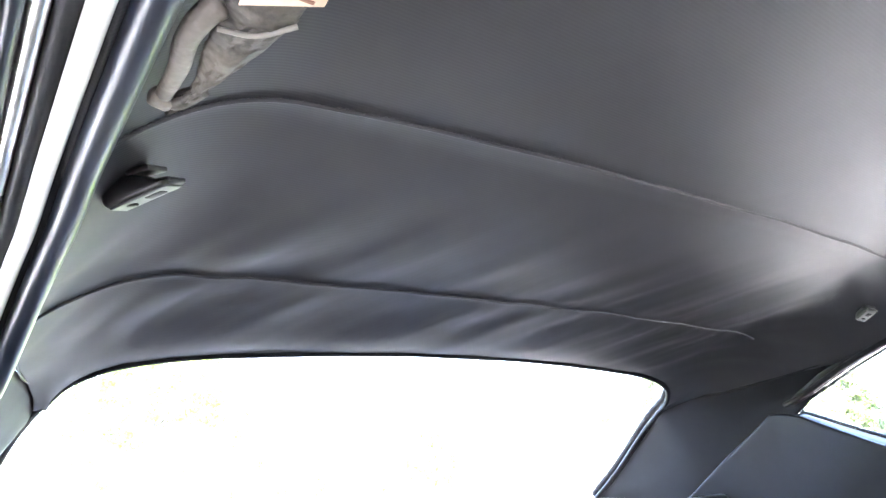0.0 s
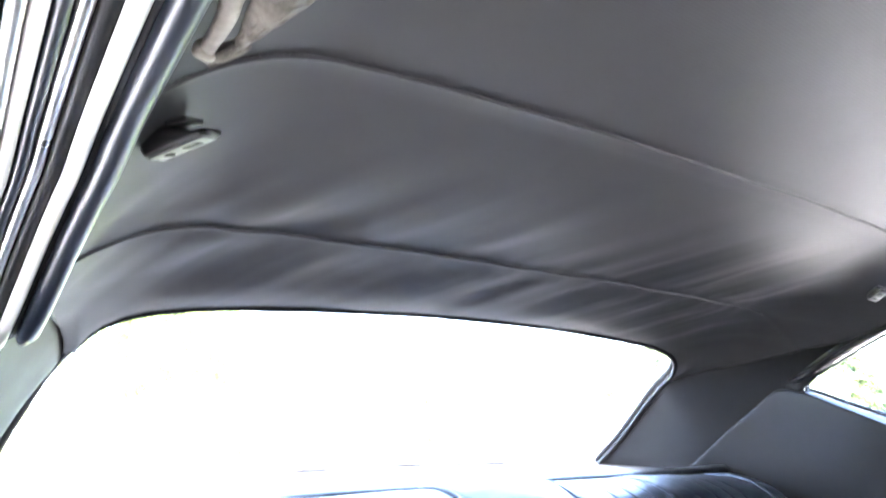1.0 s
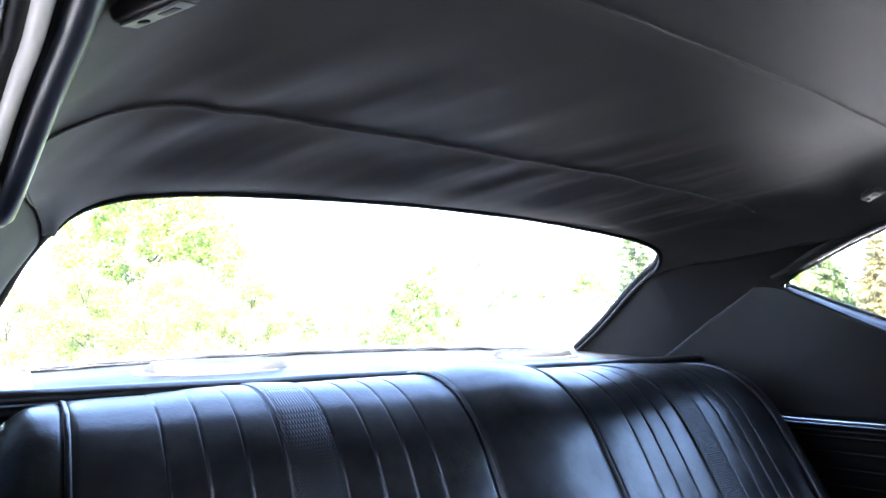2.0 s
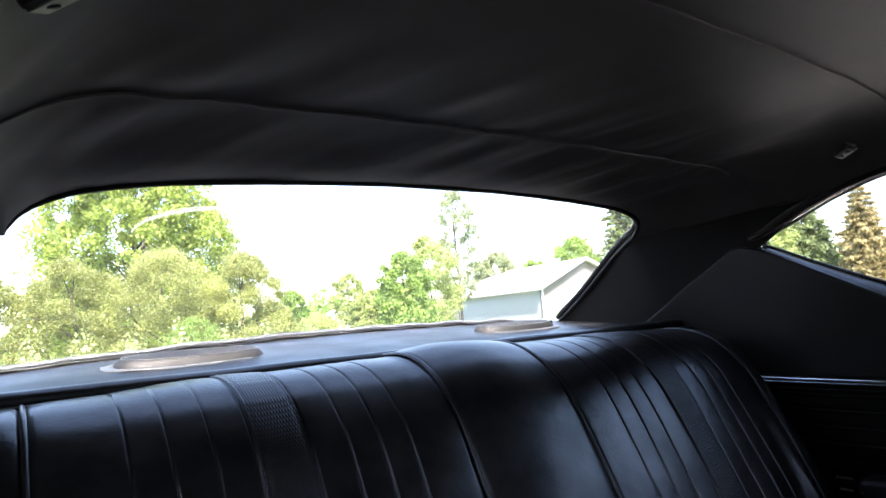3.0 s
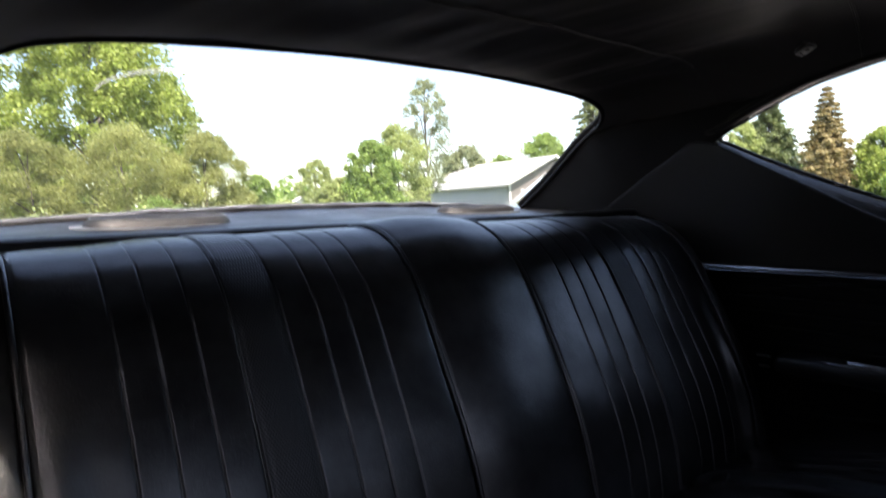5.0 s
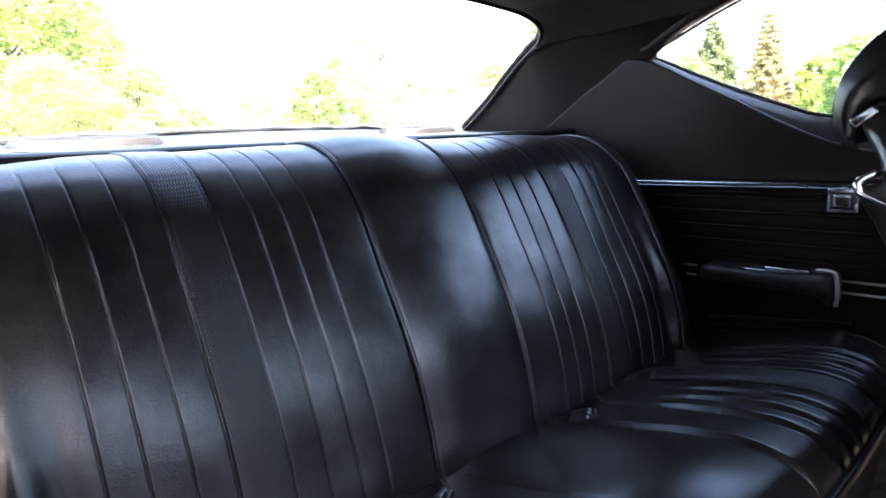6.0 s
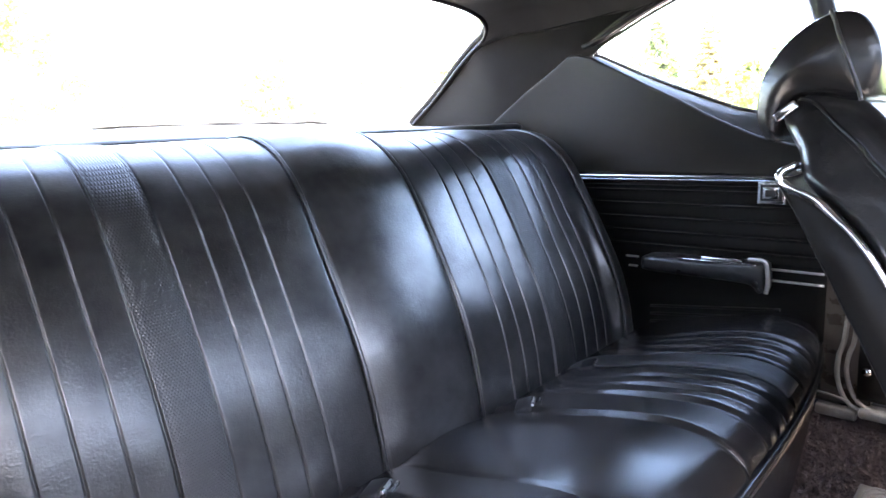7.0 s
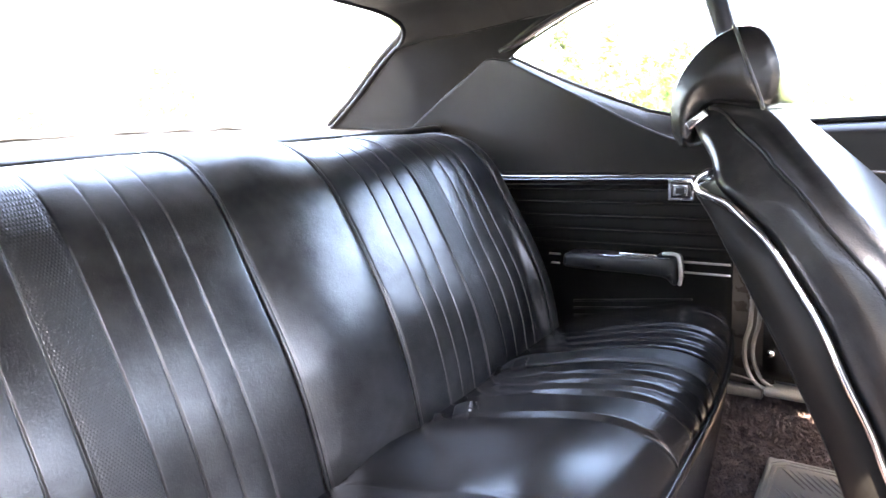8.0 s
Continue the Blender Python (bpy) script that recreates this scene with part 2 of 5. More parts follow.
def sheet(name, fn, nu, nv, thick, smooth=True, us=None):
    """A slab whose face is fn(u, v) for u, v in 0..1, thick along its back."""
    us, vs = (np.linspace(0, 1, nu) if us is None else np.array(us)), np.linspace(0, 1, nv)
    nu = len(us)
    p = np.array([[fn(u, v) for u in us] for v in vs], float)
    du, dv = np.gradient(p, axis=1), np.gradient(p, axis=0)
    n = np.cross(du, dv)
    n /= np.linalg.norm(n, axis=2, keepdims=True) + 1e-12
    back = p - n * thick
    verts = np.concatenate([p.reshape(-1, 3), back.reshape(-1, 3)])
    k, faces = nu * nv, []
    for j in range(nv - 1):
        for i in range(nu - 1):
            a = j * nu + i
            faces.append((a, a + 1, a + nu + 1, a + nu))
            faces.append((k + a, k + a + nu, k + a + nu + 1, k + a + 1))
    rim = [i for i in range(nu)] + [j * nu + nu - 1 for j in range(1, nv)] + [(nv - 1) * nu + i for i in range(nu - 2, -1, -1)] + [j * nu for j in range(nv - 2, 0, -1)]
    for a, b in zip(rim, rim[1:] + rim[:1]):
        faces.append((b, a, k + a, k + b))
    return mesh_of(name, verts, faces, smooth)


def smooth_line(pts, n):
    """n points along a Catmull-Rom curve through pts, evenly spaced."""
    p = np.array(pts, float)
    q = np.vstack([2 * p[0] - p[1], p, 2 * p[-1] - p[-2]])
    out = []
    for i in range(1, len(q) - 2):
        for t in np.linspace(0, 1, 16, endpoint=False):
            a, b, c, d = q[i - 1], q[i], q[i + 1], q[i + 2]
            out.append(0.5 * (2 * b + (c - a) * t + (2 * a - 5 * b + 4 * c - d) * t * t + (3 * b - a - 3 * c + d) * t ** 3))
    out.append(p[-1])
    out = np.array(out)
    s = np.r_[0, np.cumsum(np.linalg.norm(np.diff(out, axis=0), axis=1))]
    t = np.linspace(0, s[-1], n)
    return np.stack([np.interp(t, s, out[:, k]) for k in range(out.shape[1])], 1)


def sweep(name, path, ring, up=(0, 0, 1), closed=False, scale=None):
    """A closed bar of the section ring (right, up) carried along path."""
    path = np.array(path, float)
    n, m = len(path), len(ring)
    tang = np.gradient(path, axis=0)
    if closed:
        tang = np.roll(path, -1, 0) - np.roll(path, 1, 0)
    tang /= np.linalg.norm(tang, axis=1, keepdims=True) + 1e-12
    side = np.cross(tang, np.array(up, float))
    side /= np.linalg.norm(side, axis=1, keepdims=True) + 1e-9
    top = np.cross(side, tang)
    sc = np.ones(n) if scale is None else np.array(scale)
    verts = [path[i] + sc[i] * (r * side[i] + u * top[i]) for i in range(n) for r, u in ring]
    faces = []
    for i in range(n if closed else n - 1):
        j = (i + 1) % n
        for k in range(m):
            faces.append((i * m + k, i * m + (k + 1) % m, j * m + (k + 1) % m, j * m + k))
    if not closed:
        faces += [tuple(range(m))[::-1], tuple((n - 1) * m + k for k in range(m))]
    return mesh_of(name, verts, faces)


def disc(r, n=10, ry=None):
    return [(r * math.cos(2 * math.pi * k / n), (ry or r) * math.sin(2 * math.pi * k / n)) for k in range(n)]


def tube(name, path, r, n=10, up=(0, 0, 1), closed=False):
    tips = None if closed else np.r_[0.55, np.ones(len(path) - 2), 0.55]
    return sweep(name, path, disc(r, n), up, closed, tips)


def stitches(name, line, r, step, fill=0.6):
    """A row of short threads along a line."""
    line = np.array(line, float)
    s = np.r_[0, np.cumsum(np.linalg.norm(np.diff(line, axis=0), axis=1))]
    at = lambda d: np.array([np.interp(d, s, line[:, k]) for k in range(3)])
    verts, faces = [], []
    for d in np.arange(0, s[-1] - step, step):
        a, b = at(d), at(d + step * fill)
        t = (b - a) / (np.linalg.norm(b - a) + 1e-12)
        u = np.cross(t, (0.31, 0.17, 0.93))
        u /= np.linalg.norm(u)
        w = np.cross(t, u)
        k = len(verts)
        for p in (a, a * 0.3 + b * 0.7, b):
            f = 1.0 if p is not a and p is not b else 0.5
            verts += [tuple(p + r * f * q) for q in (u, w, -u, -w)]
        for i in (0, 4):
            faces += [(k + i + j, k + i + (j + 1) % 4, k + i + 4 + (j + 1) % 4, k + i + 4 + j) for j in range(4)]
    return mesh_of(name, verts, faces)


def block(name, size, bevel=0.004, at=(0, 0, 0), segments=3, turn=None):
    bm = bmesh.new()
    bmesh.ops.create_cube(bm, size=1)
    bmesh.ops.scale(bm, vec=size, verts=bm.verts)
    if bevel:
        bmesh.ops.bevel(bm, geom=list(bm.edges), offset=min(bevel, min(size) * 0.49), segments=segments, affect="EDGES", profile=0.5)
    if turn:
        bmesh.ops.rotate(bm, cent=(0, 0, 0), matrix=Euler([radians(a) for a in turn]).to_matrix(), verts=bm.verts)
    bmesh.ops.translate(bm, vec=at, verts=bm.verts)
    me = bpy.data.meshes.new(name)
    bm.to_mesh(me)
    bm.free()
    me.shade_smooth()
    return me


def rod(name, a, b, r, n=12):
    return tube(name, [a, tuple((np.array(a) + np.array(b)) / 2), b], r, n, up=(0.31, 0.17, 0.93))


def side_line(outline, n):
    """The closed side outline as n points, and the way inward at each."""
    line = smooth_line(list(outline) + [outline[0]], n + 1)[:-1]
    nx = np.roll(line, -1, 0) - np.roll(line, 1, 0)
    nx = np.stack([nx[:, 1], -nx[:, 0]], 1)
    nx /= np.linalg.norm(nx, axis=1, keepdims=True) + 1e-12
    area = 0.5 * np.sum(line[:, 0] * np.roll(line[:, 1], -1) - np.roll(line[:, 0], -1) * line[:, 1])
    return line, (-nx if area > 0 else nx)


def edge_distance(line, y, z):
    """How far (y, z) lies from the closed outline."""
    a, p = np.asarray(line), np.array((y, z))
    ab = np.roll(a, -1, 0) - a
    t = np.clip(((p - a) * ab).sum(1) / ((ab * ab).sum(1) + 1e-12), 0, 1)
    return float(np.linalg.norm(a + ab * t[:, None] - p, axis=1).min())


def swell(line, y, z, dome, reach):
    t = min(1.0, edge_distance(line, y, z) / reach)
    return dome * (1 - (1 - t) ** 2)


def pillow(name, outline, stations, n=96, half=None, centre=0.0, wobble=0.0, dome=0.004, reach=0.03, grid=0.008):
    """A stuffed body: the closed side outline (y, z), carried across x at the stations (u, inset), its two
    sides swelling out by dome. half(z) gives the half width at each height."""
    line, inward = side_line(outline, n)
    width = half or (lambda z: 1.0)
    verts, faces = [], []
    for u, inset in stations:
        for k, (y, z) in enumerate(line):
            q = line[k] + inward[k] * inset
            bump = wobble * noise.noise(Vector((u * 4, y * 14, z * 14))) if wobble else 0
            verts.append((centre + u * width(z), q[0] + bump, q[1] + bump))
    m = len(line)
    for i in range(len(stations) - 1):
        for k in range(m):
            faces.append((i * m + k, i * m + (k + 1) % m, (i + 1) * m + (k + 1) % m, (i + 1) * m + k))
    for first, (u, inset) in ((0, stations[0]), ((len(stations) - 1) * m, stations[-1])):
        rim = [(verts[first + k][1], verts[first + k][2]) for k in range(m)]
        lo, hi = np.min(rim, 0), np.max(rim, 0)
        pts = [Vector(p) for p in rim]
        for y in np.arange(lo[0], hi[0], grid):
            for z in np.arange(lo[1], hi[1], grid):
                if edge_distance(rim, y, z) > grid * 0.5:
                    pts.append(Vector((y, z)))
        flat, _, tris, origin, _, _ = geometry.delaunay_2d_cdt(pts, [], [list(range(m))], 1, 1e-7)
        where = {}
        for k, p in enumerate(flat):
            own = [o for o in origin[k] if o < m]
            if own:
                where[k] = first + own[0]
            else:
                where[k] = len(verts)
                rise = swell(rim, p.x, p.y, dome, reach)
                verts.append((centre + u * width(p.y) + math.copysign(rise, u), p.x, p.y))
        faces += [tuple(where[k] for k in t) for t in tris]
    return mesh_of(name, verts, faces)


def rounded_stations(edge=0.06, inset=0.02, n=5, inner=7):
    """Stations across -1..1 whose ends round off."""
    out = []
    for k in range(n):
        a = math.pi / 2 * k / n
        out.append((-1 + edge * (1 - math.cos(math.pi / 2 - (math.pi / 2 - a))), inset * (1 - math.sin(a))))
    mid = list(np.linspace(-1 + edge, 1 - edge, inner))
    return out + [(u, 0.0) for u in mid] + [(-u, i) for u, i in reversed(out)]


def lerp(v, xs, ys):
    return float(np.interp(v, xs, ys))


def bell(v, w):
    return math.exp(-(v / w) ** 2)


# ---- the car's inside: plan ----
WIN_Y, WIN_Z, WIN_SLOPE = 1.44, 1.16, -0.2 / 0.31


def win_z(y):
    return WIN_Z + WIN_SLOPE * (y - WIN_Y)


def win_top_y(x):
    """Where the rear window's upper edge runs, for |x| up to 0.58."""
    return lerp(abs(x), [0, 0.1, 0.2, 0.3, 0.4, 0.453, 0.506, 0.536, 0.556, 0.571, 0.581, 0.586],
                [1.369, 1.369, 1.373, 1.379, 1.387, 1.394, 1.406, 1.419, 1.433, 1.449, 1.468, 1.486])


def liner_half(y):
    return lerp(y, [-0.4, 0.3, 0.75, 1.0, 1.15, 1.3, 1.44, 1.5], [0.56, 0.572, 0.583, 0.602, 0.618, 0.612, 0.592, 0.590])


def liner_z(x, y):
    crown = lerp(y, [-0.4, 0.2, 0.6, 0.94, 1.2, 1.383, 1.5], [1.27, 1.29, 1.292, 1.282, 1.240, 1.197, 1.165])
    a = abs(x) * 0.585 / liner_half(y)
    return crown - 0.010 * (a / 0.5) ** 2 - lerp(y, [1.1, 1.2, 1.34, 1.45], [0.078, 0.068, 0.042, 0.015]) * max(0.0, (a - 0.44) / 0.145) ** 2.2


SEAM_1, SEAM_2 = 0.914, 1.195


def seam_y(y, x):
    return y + (0.018 * (abs(x) / 0.55) ** 4 if y < 1.0 else 0.0)


def liner_folds(x, y):
    """Slack folds that run slantwise from the rear window forward."""
    near = bell(y - 1.19, 0.13) * (1 - bell(y - SEAM_1, 0.06))
    p = x * 0.93 + (y - 1.2) * 0.62
    q = (y - 1.2) * 0.93 - x * 0.62
    bend = 0.03 * noise.noise(Vector((x * 3.1, y * 3.0, 3.1)))
    fold = 1.3 * noise.noise(Vector(((p + bend) * 11, q * 2.2, 1.3))) + 0.42 * noise.noise(Vector(((p + bend) * 25, q * 3.0, 7.7)))
    fold += 0.16 * noise.noise(Vector(((p + bend) * 60, q * 4.5, 2.2))) * (1 if x > 0.1 else 0.4)
    ends = 0.75 + 0.6 * bell(abs(x) - 0.42, 0.16)
    pucker = 0.0012 * bell(y - SEAM_2, 0.03) * noise.noise(Vector((x * 46, 3.3, 0.4)))
    return 0.0072 * near * fold * ends * (1 - 0.7 * bell(y - SEAM_2, 0.03)) + pucker


def liner_point(u, v):
    s = 2 * u - 1
    s = math.copysign(1 - (1 - abs(s)) ** 1.25, s)
    y0 = 0.02
    wx = liner_half(1.40) * s
    yr = min(win_top_y(wx), 1.476)
    y = y0 + (yr - y0) * v ** 0.62
    x = s * liner_half(y)
    z = liner_z(x, y)
    blend = max(0.0, (v - 0.86) / 0.14) ** 2
    z = z * (1 - blend) + win_z(yr) * blend
    z += liner_folds(x, y) - 0.0012 * bell(y - seam_y(SEAM_1, x), 0.005) - 0.0014 * bell(y - SEAM_2, 0.005)
    return (x, y, z)


ceiling = part("ceiling", sheet("ceiling", lambda u, v: liner_point(1 - u, v), 200, 210, 0.012), LINER)
tagged(ceiling, "dark grey ribbed vinyl headliner with slack folds", "ceiling", kind="structure")

for sy, half_w, nm in ((SEAM_1, 0.999, 1), (SEAM_2, 0.99, 2)):
    pts = []
    for s in np.linspace(-half_w, half_w if nm == 1 else 0.845, 90):
        x = s * liner_half(sy)
        yy = seam_y(sy, x) + 0.003 * noise.noise(Vector((x * 9, sy, 0)))
        pts.append((x, yy, liner_z(x, yy) + liner_folds(x, yy) - 0.0016))
    seam = part("ceiling_seam", sweep("ceiling_seam", pts, disc(0.0018, 8)), LINER, ceiling)
    seam["label"] = "sewn seam across the headliner"
    if nm == 1:
        part("stitching", stitches("stitching", [(x, y - 0.004, z - 0.0004) for x, y, z in pts], 0.0009, 0.0055), THREAD, ceiling)

# roof skin above the headliner, closing the car
roof = part("roof", sheet("roof", lambda u, v: (0.66 * (1 - 2 * u), 1.38 * v, lerp(1.38 * v, [0.0, 0.5, 1.0, 1.38], [1.31, 1.335, 1.32, 1.235]) - 0.03 * (1 - 2 * u) ** 2), 24, 24, -0.012), PAINT)
tagged(roof, "dark painted steel roof over the cabin", "roof", kind="structure")

# ---- rear window ----
window_rear = thing("window_1", (0, 1.75, 0.95), "large raked rear window of clear glass in a black seal", "window", kind="structure")


def rear_edge(n_top=40):
    pts = [(0.668, 1.82, 0.955), (0.665, 1.80, 0.968), (0.650, 1.70, 1.025), (0.615, 1.57, 1.100), (0.598, 1.515, 1.126), (0.587, 1.482, 1.139)]
    xs = [0.579, 0.569, 0.556, 0.541, 0.515, 0.482] + list(np.linspace(0.44, 0, n_top // 2))
    pts += [(x, win_top_y(x), win_z(win_top_y(x))) for x in xs]
    return pts + [(-x, y, z) for x, y, z in reversed(pts[:-1])]


def glass_z(y):
    return 1.222 - 0.524 * (y - 1.40)


def glass_pt(u, v):
    x = (2 * u - 1) * 0.74
    y = 1.34 + 0.62 * v
    return (x, y, glass_z(y) + 0.012 * (1 - (2 * u - 1) ** 2))


pane = part("pane", sheet("pane", lambda u, v: glass_pt(1 - u, v), 24, 12, 0.004), GLASS, window_rear, "clear curved glass pane")
pane.visible_shadow = False
part("seal", sweep("seal", smooth_line(rear_edge(), 160), disc(0.0065, 8, 0.005), up=(0, 0.54, 0.84)), RUBBER, window_rear, "black rubber window seal")
# window frame outside the seal
edge_out = [(x * 1.035, y + (0.01 if abs(x) > 0.5 else -0.012), z + 0.020) for x, y, z in rear_edge()]
part("window_frame", sweep("window_frame", smooth_line(edge_out, 120), disc(0.014, 8, 0.009), up=(0, 0.54, 0.84)), RUBBER, window_rear, "dark painted window surround")
# curved dried smear on the glass
arc = []
for k in range(26):
    a = radians(178 - k * 4.3)
    sx, sy2 = -0.315 + 0.115 * math.cos(a), 1.54 - 0.055 * math.sin(a)
    arc.append((sx, sy2, glass_z(sy2) + 0.012 * (1 - (sx / 0.74) ** 2) - 0.0055))

# ---- parcel shelf ----
def shelf_pt(u, v):
    x = (1 - 2 * u) * 0.72
    y = 1.40 + 0.425 * v
    z = 0.938 + (0.029 + 0.021 * max(0.0, 1 - (x / 0.62) ** 2)) * v + 0.002 * noise.noise(Vector((x * 5, y * 6, 0)))
    return (x, y, z)


shelf = part("parcel_shelf", sheet("parcel_shelf", shelf_pt, 60, 60, -0.015), SHELF)
tagged(shelf, "dark parcel shelf with a padded front roll", "shelf", kind="structure")
part("edge_roll", sweep("edge_roll", [(x, 1.437 + 0.003 * noise.noise(Vector((x * 6, 0, 4))), 0.9435 + 0.002 * noise.noise(Vector((x * 7, 2, 0)))) for x in np.linspace(-0.67, 0.67, 88)], disc(0.015, 12, 0.0115)), VINYL, shelf, "padded black vinyl edge roll")
def shelf_line(y, lift, wave):
    return [(x, y + wave * noise.noise(Vector((x * 9, y, 1))), shelf_pt((1 - x / 0.72) / 2, (y - 1.40) / 0.425)[2] + lift + wave * noise.noise(Vector((x * 15, 1, y)))) for x in np.linspace(-0.60, 0.60, 110)]


part("retainer_strip", sweep("retainer_strip", shelf_line(1.795, 0.005, 0.003), disc(0.009, 8, 0.0045)), FLANGE, shelf, "dusty moulded strip along the glass")
# Lumpy dark bead along the gap line before the retainer strip.
part("dark_bead", sweep("dark_bead", shelf_line(1.772, 0.002, 0.006), disc(0.0042, 8, 0.0036), scale=[1 + 0.5 * noise.noise(Vector((k * 0.31, 2, 5))) for k in range(110)]), RUBBER, shelf, "lumpy dark bead before the strip")
bracket_plate = part("end_bracket", block("end_bracket", (0.085, 0.30, 0.004), 0.0015, (-0.628, 1.615, 0.9555), turn=(3.9, 0, 0)), PALE, shelf, "pale scuffed bracket at the shelf's end")
part("screw_hole", sweep("screw_hole", [(-0.590, 1.482, 0.9445), (-0.590, 1.482, 0.9475), (-0.590, 1.482, 0.9505)], disc(0.0055, 12), up=(0, 1, 0)), RUBBER, bracket_plate)


def speaker():
    """A low oval speaker cover: wavy pale flange, sloping sides and a slightly domed top."""
    sp = thing("speaker", (0, 0, 0), "oval rear shelf speaker under a dusty raised cover", "speaker", "speakers on the shelf")

    def oval(a, rx, ry):
        c, q = math.cos(a), math.sin(a)
        return rx * math.copysign(abs(c) ** 0.8, c), ry * math.copysign(abs(q) ** 0.8, q)

    def flange(u, v):
        a = 2 * math.pi * u
        x, y = oval(a, 0.124 + 0.024 * v, 0.052 + 0.020 * v)
        return (x, y, 0.0045 - 0.002 * v + 0.0025 * v * noise.noise(Vector((x * 26, y * 26, 2))))
    part("flange", sheet("flange", flange, 72, 3, -0.002), FLANGE, sp, "pale scuffed plastic flange")

    def cover(u, v):
        a = 2 * math.pi * u
        if v < 0.4:
            k = v / 0.4
            x, y = oval(a, 0.130 - 0.016 * k, 0.058 - 0.012 * k)
            return (x, y, 0.003 + 0.0135 * math.sin(k * math.pi / 2))
        k = 1 - 0.98 * (v - 0.4) / 0.6
        x, y = oval(a, 0.114 * k, 0.046 * k)
        return (x, y, 0.0165 + 0.003 * (1 - k * k) + 0.0006 * math.sin(y * 900))
    part("grille", sheet("grille", cover, 72, 30, 0.002), GRILLE, sp, "dark dusty speaker cover")
    part("rim", sweep("rim", [(*oval(a, 0.1165, 0.0475), 0.0158) for a in np.linspace(0, 2 * math.pi, 60, endpoint=False)], disc(0.0016, 6), closed=True), CLEARRIM, sp, "worn light edge")
    return sp


spk = speaker()
spk.matrix_world = pose(-0.330, 1.640, 0.9605, 5.8) @ Matrix.Diagonal((0.88, 0.85, 0.9, 1))
copy_thing(spk, pose(0.352, 1.635, 0.9605, 5.8) @ Matrix.Diagonal((0.95, 0.85, 0.95, 1)))

# ---- side structure ----
def glass_top(y):
    """Height of the quarter window's upper edge."""
    return lerp(y, [-0.4, 0.3, 0.6, 0.8, 0.93, 1.03, 1.09, 1.15, 1.19, 1.23], [1.175, 1.19, 1.195, 1.195, 1.188, 1.170, 1.152, 1.130, 1.114, 1.103])


def sill_z(y):
    return lerp(y, [-0.4, 0.60, 0.77, 0.87, 0.93, 0.99, 1.085, 1.15, 1.23], [0.925, 0.925, 0.930, 0.948, 0.962, 0.986, 1.026, 1.056, 1.096])


def build_side(sgn):
    """The trim of one side: roof rail, sail panel, quarter panel and window."""
    tag = "right" if sgn > 0 else "left"
    wall = thing("wall_" + tag, (sgn * 0.70, 1.0, 0.3), "black vinyl rear quarter trim panel beside the back seat", "wall", kind="structure")
    P = lambda x, y, z: (sgn * x, y, z)
    flip = (lambda f: (lambda u, v: f(u, v))) if sgn > 0 else (lambda f: (lambda u, v: f(1 - u, v)))

    # sail panel between rear window, headliner and quarter window
    upper = smooth_line([(0.607, 1.02, 1.186), (0.615, 1.10, 1.170), (0.617, 1.22, 1.158), (0.609, 1.34, 1.152), (0.587, 1.450, 1.156), (0.590, 1.500, 1.134), (0.618, 1.57, 1.102), (0.652, 1.70, 1.027), (0.668, 1.82, 0.955)], 60)
    lower = smooth_line([(0.636, 1.025, 1.176), (0.648, 1.10, 1.160), (0.658, 1.18, 1.118), (0.664, 1.25, 1.080), (0.664, 1.32, 1.050), (0.662, 1.43, 0.980), (0.664, 1.53, 0.920), (0.672, 1.66, 0.905), (0.68, 1.82, 0.90)], 60)

    def sail(u, v):
        i = u * 59
        a = np.array([np.interp(i, range(60), upper[:, k]) for k in range(3)])
        b = np.array([np.interp(i, range(60), lower[:, k]) for k in range(3)])
        q = a * (1 - v) + b * v
        q[0] += 0.010 * math.sin(math.pi * v) * min(1, 4 * u)
        return P(*q)
    part("sail_panel", sheet("sail_panel", flip(sail), 60, 14, 0.01), SAIL, wall, "charcoal vinyl sail panel")
    seam = [P(x - 0.002, y, z - 0.001) for x, y, z in upper[:34]]
    part("panel_seam", sweep("panel_seam", seam, disc(0.0014, 6)), TRIM, wall, "seam where headliner meets the panel")

    # upper quarter panel, padded, its top rolling into the window sill
    top_y = [1.56, 1.50, 1.40, 1.34, 1.282, 1.262, 1.224, 1.16, 1.09, 1.03, 0.973, 0.93, 0.884, 0.83, 0.775]
    top_z = [0.930, 0.963, 1.028, 1.061, 1.0965, 1.0955, 1.085, 1.051, 1.014, 0.983, 0.951, 0.930, 0.909, 0.893, 0.885]
    panel_ys = np.r_[np.linspace(1.56, 1.30, 34)[:-1], np.linspace(1.30, 1.21, 30)[:-1], np.linspace(1.21, 0.765, 50)]

    def panel_top(y):
        return lerp(-y, [-a for a in top_y], top_z)

    def upper_panel(u, v):
        y = float(np.interp(u * (len(panel_ys) - 1), range(len(panel_ys)), panel_ys))
        zt = panel_top(y)
        if v < 0.8:
            k = v / 0.8
            return P(0.672 - 0.018 * k * k, y, 0.835 + (zt - 0.005 - 0.835) * k)
        a = (v - 0.8) / 0.2 * math.pi / 2
        return P(0.654 + 0.006 * (1 - math.cos(a)), y, zt - 0.005 + 0.005 * math.sin(a))
    part("upper_panel", sheet("upper_panel", flip(upper_panel), len(panel_ys) - 1, 36, 0.012), PANEL, wall, "smooth padded black upper trim")

    def window_lip(u, v):
        y = 1.226 + (0.765 - 1.226) * u
        z0, z1 = panel_top(y) - 0.0015, sill_z(y) - 0.006
        return P(0.658 + 0.028 * v, y, z0 + (z1 - z0) * v + 0.0022 * math.sin(math.pi * v))
